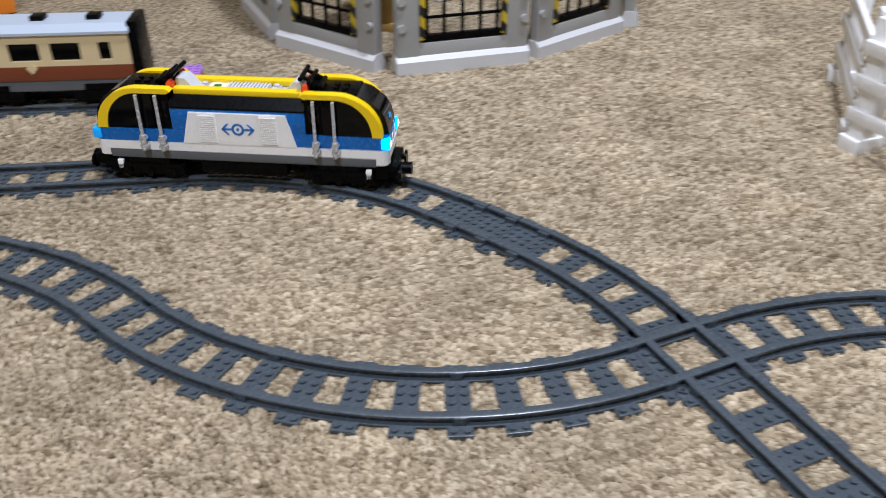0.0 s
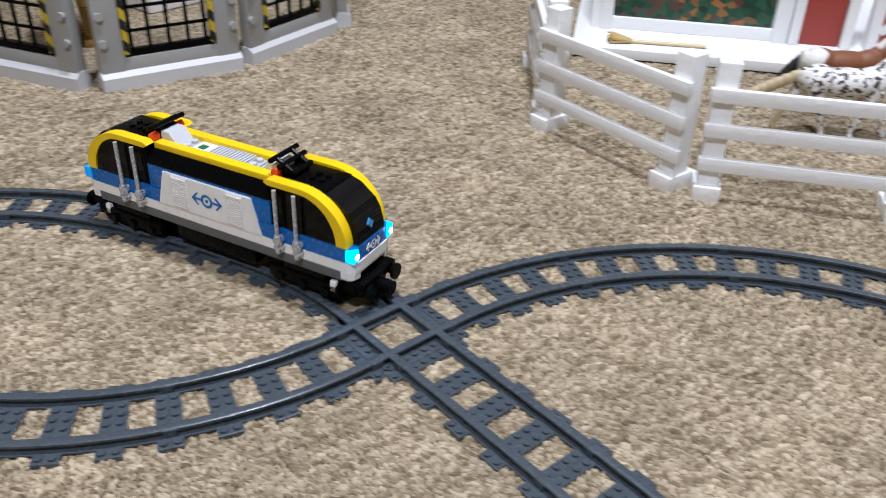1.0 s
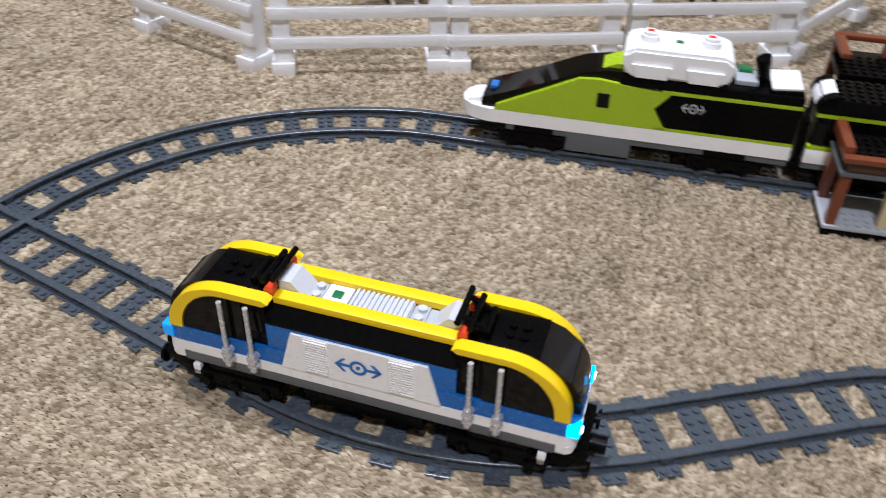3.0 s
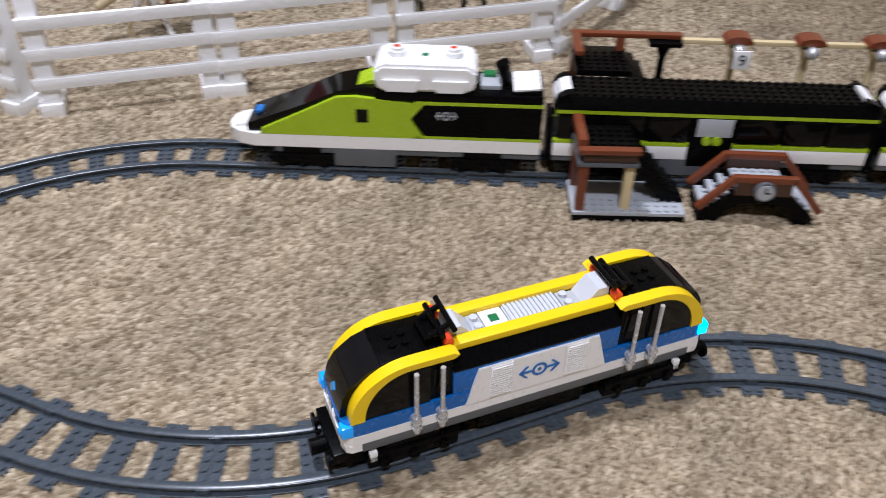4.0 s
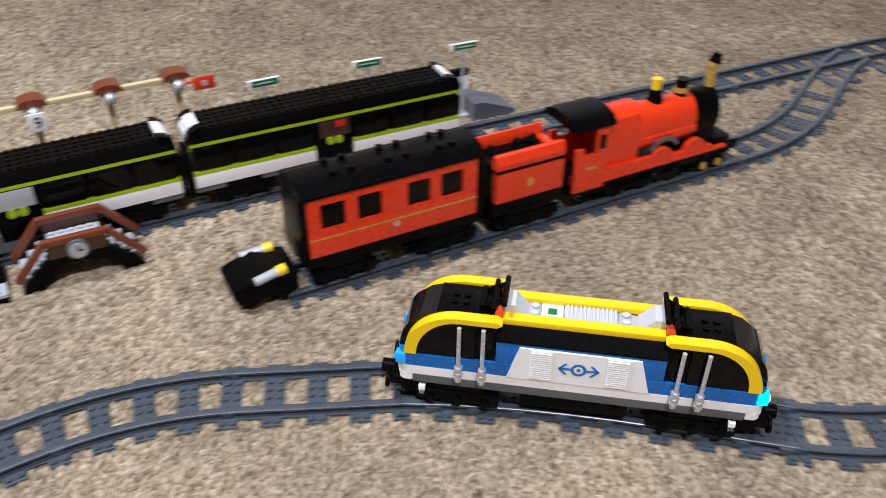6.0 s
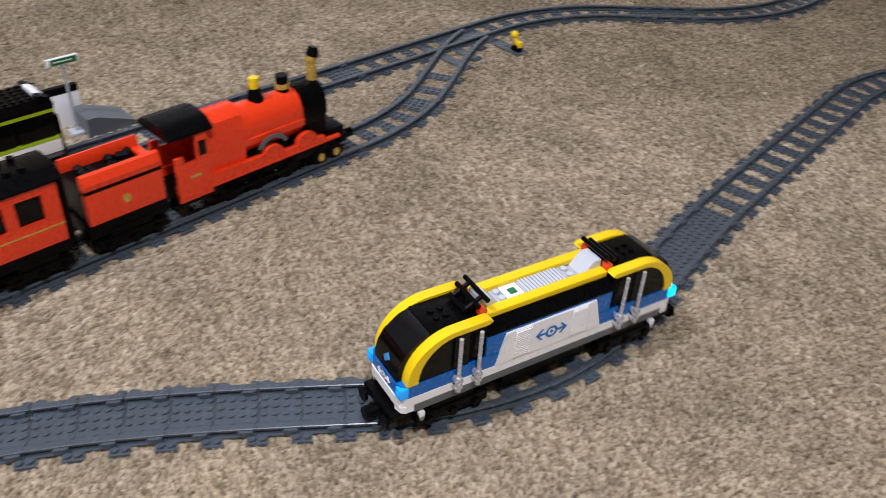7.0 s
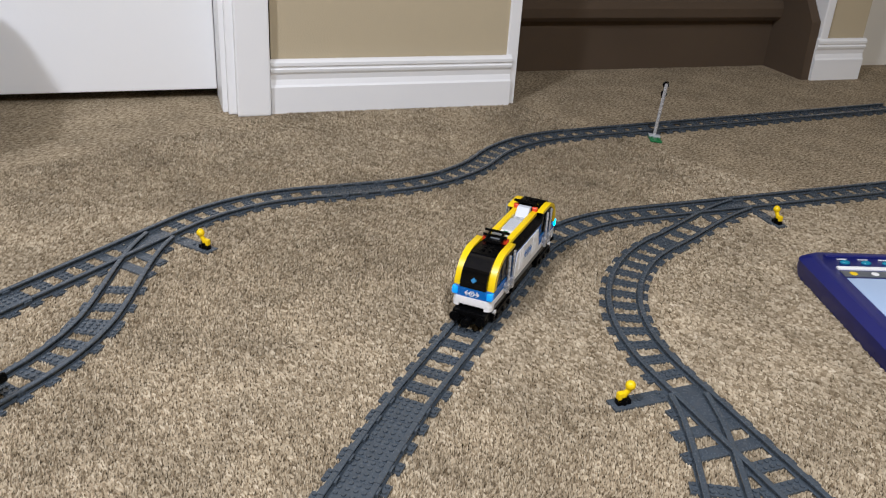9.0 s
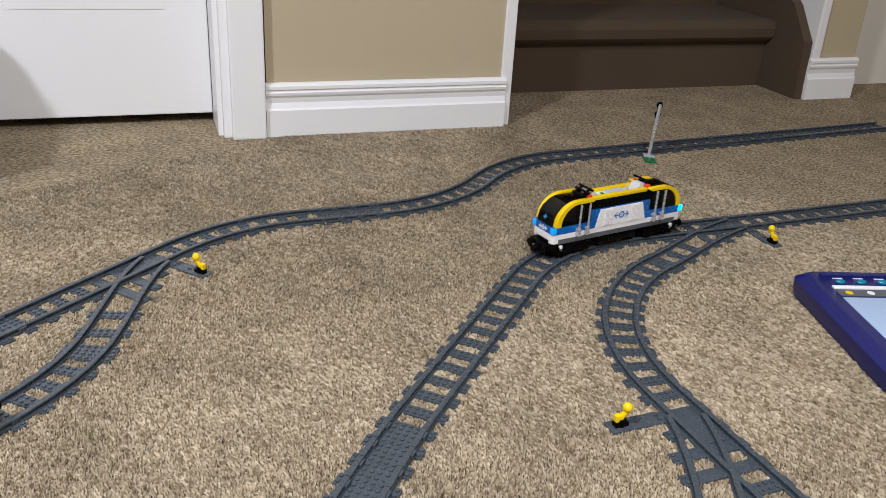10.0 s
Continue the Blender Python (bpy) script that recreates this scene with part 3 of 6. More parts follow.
def emblem(ob, x, y, z, size, mat, turn=0.0):
    """A ring between two arrows, drawn in flat bars on the side facing -y of the given turn."""
    b = B()
    w = size * 0.055
    for k in range(20):
        a0, a1 = 2 * math.pi * k / 20, 2 * math.pi * (k + 1) / 20
        r0, r1 = size * 0.12, size * 0.19
        vs = [b.verts.new((r * math.cos(a), -0.0004, r * math.sin(a))) for r, a in ((r0, a0), (r1, a0), (r1, a1), (r0, a1))]
        b.faces.new(vs)
    for sx in (-1, 1):
        box(b, min(sx * size * 0.19, sx * size * 0.48), max(sx * size * 0.19, sx * size * 0.48), -0.0005, 0.0, -w / 2, w / 2)
        for sz in (-1, 1):
            vs = [(sx * size * 0.5, 0), (sx * size * 0.33, sz * size * 0.17), (sx * size * 0.27, sz * size * 0.17), (sx * size * 0.43, 0)]
            prism(b, vs, -0.0005, 0.0)
    cyl(b, (0, -0.0005, 0), (0, 0.0, 0), size * 0.045, 10)
    return part("emblem", b, mat, ob, "printed ring between two arrows", at=Matrix.Translation((x, y, z)) @ Matrix.Rotation(turn, 4, "Z"))


# ---------------- the moving locomotive ----------------
def ellipse(cx, cz, a, b_, n, a0=0.0, a1=math.pi / 2):
    return [(cx + a * math.cos(a0 + (a1 - a0) * i / n), cz + b_ * math.sin(a0 + (a1 - a0) * i / n)) for i in range(n + 1)]


PALEGREY = plastic("light_bluish_grey_plastic", (0.56, 0.58, 0.61), 0.3, 0.06)


def locomotive():
    ob = thing("toy_locomotive", Matrix(), "blue, white and yellow plastic electric toy locomotive running on the track", "toy train")
    H = 0.1275

    def rounded(x0, r=0.008, w=0.0245):
        o = []
        for sx, sy, a0 in ((1, 1, 0), (-1, 1, 90), (-1, -1, 180), (1, -1, 270)):
            for i in range(6):
                a = radians(a0 + 18 * i)
                o.append((sx * (x0 - r) + r * math.cos(a), sy * (w - r) + r * math.sin(a)))
        return o

    def slab(name, x0, x1, y0, y1, z0, z1, mat, label="", bevel=0.0004, parent=None):
        b = B()
        box(b, min(x0, x1), max(x0, x1), min(y0, y1), max(y0, y1), z0, z1, bevel)
        return part(name, b, mat, parent or ob, label)

    # skirt, white hull, blue belt
    slab("skirt", -0.1155, 0.1155, -0.0240, 0.0240, 0.0302, 0.0382, DGREY, "dark grey lower edge", 0.0006)
    b = B()
    prism(b, rounded(H), 0.0383, 0.0459, "z")
    part("hull", b, WHITE, ob, "white lower body")
    b = B()
    prism(b, rounded(H - 0.0008, w=0.0243), 0.0461, 0.0574, "z")
    part("belt", b, BLUE, ob, "blue stripe round the body")
    for sx in (-1, 1):
        b = B()
        prism(b, [(sx * x, y) for x, y in ((0.1158, -0.0244), (0.1225, -0.0244), (H - 0.0014, -0.0215), (H - 0.0006, -0.0150), (H - 0.0006, 0.0150), (H - 0.0014, 0.0215), (0.1225, 0.0244), (0.1158, 0.0244))], 0.0362, 0.0384, "z")
        part("nose_skirt", b, WHITE, ob)
        for sy in (-1, 1):
            b = B()
            prism(b, [(sx * x, sy * y) for x, y in ((0.1158, 0.0244), (0.1220, 0.0244), (H - 0.0022, 0.0222), (H - 0.0006, 0.0160), (0.1158, 0.0160))], 0.0322, 0.0363, "z")
            part("nose_corner", b, WHITE, ob, "white rounded corner of the front skirt")
    # middle body between the cabs
    slab("upper_side", -0.0573, 0.0573, -0.0238, 0.0238, 0.0574, 0.0768, BLUE, "blue side behind the white panel")
    for sy in (-1, 1):
        b = B()
        prism(b, [(-0.0490, 0.0462), (0.0490, 0.0462), (0.0412, 0.0745), (-0.0412, 0.0745)], sy * 0.0238, sy * 0.0252)
        panel = part("side_panel", b, WHITE, ob, "white trapezoid side panel")
        for x0 in (-0.0335, 0.0185):
            slab("grille", x0, x0 + 0.0150, sy * 0.0252, sy * 0.0256, 0.0478, 0.0736, WHITE, "white ribbed grille plate", 0.0, panel)
            for k in range(13):
                z = 0.0484 + 0.0019 * k
                b = B()
                box(b, x0 + 0.0004, x0 + 0.0146, min(sy * 0.0256, sy * 0.0262), max(sy * 0.0256, sy * 0.0262), z, z + 0.0010)
                part("grille_bar", b, WHITE, panel, smooth=False)
        for x in (-0.0188, 0.0180):
            slab("panel_joint", x - 0.00025, x + 0.00025, sy * 0.0252, sy * 0.0253, 0.0470, 0.0740, PALE, "", 0.0, panel)
        emblem(ob, 0, sy * 0.0253, 0.0607, 0.0285, LOGOBLUE, 0 if sy < 0 else math.pi)
        b = B()
        prism(b, [(sy * 0.0243, 0.0769), (sy * 0.0243, 0.0785), (sy * 0.0172, 0.0868), (sy * 0.0080, 0.0868), (sy * 0.0080, 0.0769)], -0.0572, 0.0572, "x")
        part("roof_slope", b, BLACK, ob, "black sloping upper side")
        slab("roof_rail", -0.0545, 0.0545, sy * 0.0085, sy * 0.0168, 0.0869, 0.0918, YELLOW, "yellow roof edge", 0.0008)
    # recessed roof
    slab("roof_deck", -0.0520, 0.0520, -0.0084, 0.0084, 0.0700, 0.0868, LGREY)
    ribbed = slab("ribbed_panel", -0.0130, 0.0230, -0.0083, 0.0083, 0.0869, 0.0884, PALEGREY, "light grey ribbed roof panel", 0.0003)
    for k in range(12):
        b = B()
        box(b, -0.0122 + 0.003 * k, -0.0106 + 0.003 * k, -0.0082, 0.0082, 0.0884, 0.0898)
        part("rib", b, PALEGREY, ribbed, smooth=False)
    slab("roof_tile", -0.0290, -0.0140, -0.0083, 0.0083, 0.0869, 0.0886, WHITE)
    slab("button", -0.0245, -0.0185, -0.0030, 0.0030, 0.0886, 0.0894, GREEN, "small green button", 0.0002)
    for x in (-0.0335, 0.0285):
        slab("roof_plate", x - 0.0040, x + 0.0040, -0.0083, 0.0083, 0.0869, 0.0880, LGREY)
        for y in (-0.004, 0.004):
            part("stud", studs(B(), (x,), (y,), 0.0880, 0.0026, 0.0022, 12), PALEGREY, ob)
    for sx in (-1, 1):
        b = B()
        prism(b, [(sx * 0.0372, 0.0869), (sx * 0.0545, 0.0869), (sx * 0.0545, 0.0975), (sx * 0.0470, 0.0975)], -0.0084, 0.0084)
        part("roof_wedge", b, PALEGREY, ob, "light grey sloped roof brick")
    # cabs
    for sx in (-1, 1):
        inner = ellipse(0.0835, 0.0575, 0.0297, 0.0318, 14)
        outer = ellipse(0.0835, 0.0575, 0.0384, 0.0362, 14)
        for sy in (-1, 1):
            b = B()
            o = [(sx * x, z) for x, z in outer + [(0.0575, 0.0937), (0.0540, 0.0915), (0.0575, 0.0893)] + inner[::-1]]
            prism(b, o, sy * 0.0164, sy * 0.0248)
            part("roof_arch", b, YELLOW, ob, "yellow curved cab edge")
            b = B()
            o = [(sx * x, z) for x, z in [(xx - 0.0003, zz - 0.0003) for xx, zz in inner] + [(0.0720, 0.0890), (0.0720, 0.0576)]]
            prism(b, o, sy * 0.0155, sy * 0.0236)
            part("side_window", b, GLASS, ob, "dark tinted cab side window")
            slab("door_recess", sx * 0.0574, sx * 0.0719, sy * 0.0155, sy * 0.0226, 0.0576, 0.0890, BLACK, "black cab door")
            slab("door_pane", sx * 0.0600, sx * 0.0695, sy * 0.0226, sy * 0.0231, 0.0680, 0.0830, GLASS, "", 0.0003)
            for x in (0.0660, 0.0825):
                b = B()
                cyl(b, (sx * x, sy * 0.0285, 0.0440), (sx * x, sy * 0.0285, 0.0892), 0.0016, 12)
                rail = part("grab_rail", b, SILVER, ob, "silver grey vertical grab rail")
                b = B()
                cyl(b, (sx * x, sy * 0.0285, 0.0400), (sx * x, sy * 0.0285, 0.0440), 0.0024, 12)
                cyl(b, (sx * x, sy * 0.0285, 0.0458), (sx * x, sy * 0.0285, 0.0482), 0.0027, 12)
                cyl(b, (sx * x, sy * 0.0285, 0.0512), (sx * x, sy * 0.0285, 0.0536), 0.0027, 12)
                cyl(b, (sx * x, sy * 0.0245, 0.0497), (sx * x, sy * 0.0305, 0.0497), 0.0031, 12)
                box(b, sx * x - 0.0030, sx * x + 0.0030, min(sy * 0.0245, sy * 0.0305), max(sy * 0.0245, sy * 0.0305), 0.0425, 0.0452, 0.0005)
                part("clip", b, SILVER, rail, "silver clip brick")
        # windscreen and cab roof
        b = B()
        scr = [(0.1262, 0.0575), (0.1258, 0.0630), (0.1235, 0.0720), (0.1190, 0.0795)]
        prism(b, [(sx * x, z) for x, z in scr + [(0.0900, 0.0795), (0.0900, 0.0575)]], -0.0163, 0.0163)
        part("windscreen", b, GLASS, ob, "glossy black lower windscreen")
        b = B()
        prism(b, [(sx * x, z) for x, z in [(0.1186, 0.0797), (0.1080, 0.0880), (0.1000, 0.0905), (0.0900, 0.0905), (0.0900, 0.0797)]], -0.0163, 0.0163)
        part("windscreen_top", b, plastic("smoked_grey_glass", (0.007, 0.007, 0.008), 0.08, 0.05, spec=0.3), ob, "smoked grey upper windscreen")
        b = B()
        prism(b, [(sx * 0.0545, 0.0769), (sx * 0.0898, 0.0769), (sx * 0.0898, 0.0905), (sx * 0.0545, 0.0905)], -0.0154, 0.0154)
        part("cab_core", b, BLACK, ob)
        slab("cab_roof", sx * 0.0660, sx * 0.1000, -0.0163, 0.0163, 0.0906, 0.0917, BLACK, "black cab roof")
        for x in (sx * 0.0810, sx * 0.0890):
            for y in (-0.004, 0.004):
                part("stud", studs(B(), (x,), (y,), 0.0917, 0.0025, 0.0018, 12), BLACK, ob)
        # pantograph: base block, two bent arms, cross bars of the open frame
        panto = slab("pantograph", sx * 0.0580, sx * 0.0700, -0.0075, 0.0075, 0.0905, 0.0945, BLACK, "black folded pantograph frame", 0.0006)
        for sy in (-1, 1):
            b = B()
            box(b, min(sx * 0.0575, sx * 0.0650), max(sx * 0.0575, sx * 0.0650), sy * 0.0085 - 0.0022, sy * 0.0085 + 0.0022, 0.0930, 0.0975, 0.0005)
            cyl(b, (sx * 0.0690, sy * 0.0085, 0.0945), (sx * 0.0610, sy * 0.0085, 0.0990), 0.0019, 8)
            cyl(b, (sx * 0.0610, sy * 0.0085, 0.0990), (sx * 0.0540, sy * 0.0085, 0.1025), 0.0018, 8)
            part("arm", b, BLACK, panto)
        for x, y, z, r in ((0.0540, 0.0155, 0.1028, 0.0019), (0.0610, 0.0150, 0.0995, 0.0019), (0.0690, 0.0110, 0.0950, 0.0022)):
            b = B()
            cyl(b, (sx * x, -y, z), (sx * x, y, z), r, 8)
            part("cross_bar", b, BLACK, panto)
        for sy in (-1, 1):
            b = B()
            cyl(b, (sx * 0.0572, sy * 0.0095, 0.0945), (sx * 0.0572, sy * 0.0160, 0.0945), 0.0030, 12)
            box(b, min(sx * 0.0545, sx * 0.0600), max(sx * 0.0545, sx * 0.0600), min(sy * 0.0095, sy * 0.0158), max(sy * 0.0095, sy * 0.0158), 0.0905, 0.0940, 0.0005)
            part("insulator", b, REDTR, ob, "red round insulator")
        # lamps
        for sy in (-1, 1):
            slab("headlight", sx * 0.1205, sx * 0.1280, sy * 0.0180, sy * 0.0253, 0.0474, 0.0566, CYAN if sx > 0 else CYAN2, "light blue glowing headlight", 0.0014)
            b = B()
            cyl(b, (sx * 0.1276, sy * 0.0215, 0.0520), (sx * 0.1288, sy * 0.0215, 0.0520), 0.0022, 10)
            part("bulb", b, CYAN0 if sx > 0 else CYAN2, ob)
        b = B()
        bmesh.ops.create_cone(b, cap_ends=True, segments=4, radius1=0.0040, radius2=0.0030, depth=0.0016, matrix=pose(sx * 0.1252, 0, 0.0680, 0, sx * 76, 0))
        part("crest", b, plastic("trans_light_blue_plastic", (0.04, 0.22, 0.45), 0.1, 0.05), ob, "small light blue diamond badge")
        emblem(ob, sx * 0.1272, 0, 0.0518, 0.0185, WHITE, sx * math.pi / 2)
        bogie(ob, sx * 0.083, sx)
        for sy in (-1, 1):
            slab("step", sx * 0.1065, sx * 0.1115, sy * 0.0215, sy * 0.0250, 0.0190, 0.0275, WHITE, "white step below the cab", 0.0005)
    b = B()
    box(b, -0.100, 0.100, -0.0150, 0.0150, 0.0235, 0.0304)
    box(b, -0.038, 0.038, -0.0220, 0.0220, 0.0170, 0.0300, 0.002)
    part("chassis", b, BLACK, ob)
    return ob


loco = locomotive()


# ---------------- green express ----------------
def power_car(m):
    ob = thing("express_power_car", m, "lime green and black toy power car with white battery box", "toy train")
    L0, L1 = -0.144, 0.144  # nose at +x
    w = 0.0242
    b = B()
    o = [(L0, -w), (0.118, -w), (0.132, -w * 0.82), (0.141, -w * 0.5), (L1, 0), (0.141, w * 0.5), (0.132, w * 0.82), (0.118, w), (L0, w)]
    prism(b, o, 0.0300, 0.0405, "z")
    part("white_belt", b, WHITE, ob, "white lower belt with rounded nose")
    b = B()
    o = [(0.100, 0.0404), (0.138, 0.0404), (0.136, 0.0425), (0.126, 0.0440), (0.100, 0.0440)]
    prism(b, o, -0.0130, 0.0130)
    part("nose", b, WHITE, ob)
    b = B()
    box(b, L0, 0.100, -0.0225, 0.0225, 0.0245, 0.0300, 0.0006)
    box(b, -0.012, 0.045, -0.0235, 0.0235, 0.0140, 0.0300, 0.0006)
    part("skirt", b, DGREY, ob)
    for sy in (-1, 1):
        b = B()
        o = [(0.112, 0.0407), (-0.038, 0.0407), (-0.026, 0.0570), (-0.038, 0.0690), (0.024, 0.0740), (0.040, 0.0730), (0.070, 0.0605), (0.110, 0.0445)]
        prism(b, o, sy * 0.0200, sy * w)
        part("side_wall", b, LIME, ob, "lime green sloping side wall")
        b = B()
        box(b, 0.0120, 0.0230, min(sy * 0.0236, sy * 0.0246), max(sy * 0.0236, sy * 0.0246), 0.0530, 0.0640, 0.0004)
        part("window", b, GLASS, ob)
        b = B()
        prism(b, [(L0, 0.0430), (-0.039, 0.0430), (-0.027, 0.0570), (-0.039, 0.0690), (L0, 0.0690)], sy * 0.0200, sy * 0.0238)
        part("black_panel", b, BLACK, ob, "black side panel with arrow front")
        b = B()
        box(b, L0, -0.030, min(sy * 0.02, sy * w), max(sy * 0.02, sy * w), 0.0407, 0.0429)
        part("lime_line", b, LIME, ob, smooth=False)
        b = B()
        box(b, L0, -0.030, min(sy * 0.02, sy * w), max(sy * 0.02, sy * w), 0.0691, 0.0715)
        part("lime_line", b, LIME, ob, smooth=False)
        for k in range(10):
            b = B()
            box(b, -0.095, -0.066, min(sy * 0.0238, sy * 0.0243), max(sy * 0.0238, sy * 0.0243), 0.0450 + 0.0022 * k, 0.0460 + 0.0022 * k)
            part("grille_bar", b, BLACK, ob, smooth=False)
        emblem(ob, -0.058, sy * 0.0239, 0.0605, 0.020, LGREY, 0 if sy < 0 else math.pi)
    b = B()
    prism(b, [(0.124, 0.0470), (0.072, 0.0640), (0.040, 0.0760), (0.016, 0.0800), (0.006, 0.0800), (0.006, 0.0410), (0.124, 0.0410)], -0.0196, 0.0196)
    part("windscreen", b, GLASS, ob, "glossy black sloping windscreen")
    b = B()
    box(b, 0.112, 0.119, -0.0060, 0.0060, 0.0482, 0.0522, 0.001)
    part("nose_lamp", b, LOGOBLUE, ob)
    b = B()
    prism(b, [(0.030, 0.0760), (0.010, 0.0835), (0.002, 0.0835), (0.002, 0.0760)], -0.0130, 0.0130)
    part("cab_crest", b, LIME, ob)
    b = B()
    box(b, L0, 0.006, -0.0235, 0.0235, 0.0715, 0.0780, 0.0010)
    part("roof", b, BLACK, ob)
    b = B()
    box(b, L0, -0.035, -0.0238, 0.0238, 0.0740, 0.0775, 0.0010)
    part("roof_edge", b, BLACK, ob)
    # battery box
    b = B()
    prism(b, [(-0.079, 0.0790), (0.001, 0.0790), (0.006, 0.0850), (0.006, 0.0950), (-0.001, 0.0995), (-0.077, 0.0995), (-0.084, 0.0950), (-0.084, 0.0850)], -0.0235, 0.0235)
    bmesh.ops.bevel(b, geom=b.edges[:], offset=0.0022, segments=2, affect="EDGES")
    bat = part("battery_box", b, PALEWHITE, ob, "white battery box with two round knobs")
    for x0, x1 in ((-0.073, -0.049), (-0.031, -0.005)):
        for sy in (-1, 1):
            b = B()
            prism(b, [(x0, 0.0800), (x1, 0.0800), (x1 + 0.003, 0.0890), (x0 - 0.003, 0.0890)], sy * 0.0230, sy * 0.0262)
            part("side_pad", b, PALEWHITE, bat)
    for x in (-0.063, -0.013):
        b = B()
        cyl(b, (x, 0, 0.0985), (x, 0, 0.1035), 0.0080, 20)
        cyl(b, (x, 0, 0.1035), (x, 0, 0.1058), 0.0062, 20)
        k = part("knob", b, PALEWHITE, bat)
        b = B()
        box(b, x - 0.0030, x + 0.0030, -0.0018, 0.0018, 0.1058, 0.1066, 0.0003)
        part("mark", b, REDTR, k)
    b = B()
    box(b, -0.0410, -0.0350, -0.0020, 0.0020, 0.0994, 0.1005, 0.0003)
    part("button", b, GREEN, bat)
    # rear roof details
    b = B()
    box(b, -0.106, -0.088, -0.012, 0.012, 0.0780, 0.0815, 0.0006)
    part("receiver", b, LGREY, ob)
    b = B()
    box(b, -0.102, -0.090, -0.0135, -0.004, 0.0815, 0.0840, 0.0006)
    part("connector", b, GREEN, ob)
    b = B()
    cyl(b, (-0.112, 0.002, 0.0790), (-0.106, 0.004, 0.0970), 0.0045, 10, 0.0065)
    part("cable_plug", b, BLACK, ob)
    b = B()
    prism(b, [(L0 + 0.002, 0.0780), (L0 + 0.030, 0.0780), (L0 + 0.028, 0.0796), (L0 + 0.002, 0.0816)], -0.0205, 0.0205)
    part("rear_fairing", b, BLACK, ob)
    b = B()
    prism(b, [(L0 + 0.003, 0.0815), (L0 + 0.027, 0.0797), (L0 + 0.027, 0.0809), (L0 + 0.003, 0.0828)], -0.0185, 0.0185)
    part("rear_plate", b, WHITE, ob, "white plate on the rear roof")
    bogie(ob, 0.075)
    bogie(ob, -0.092)
    raise_body(ob, 0.030, 0.032, 1.21)
    return ob


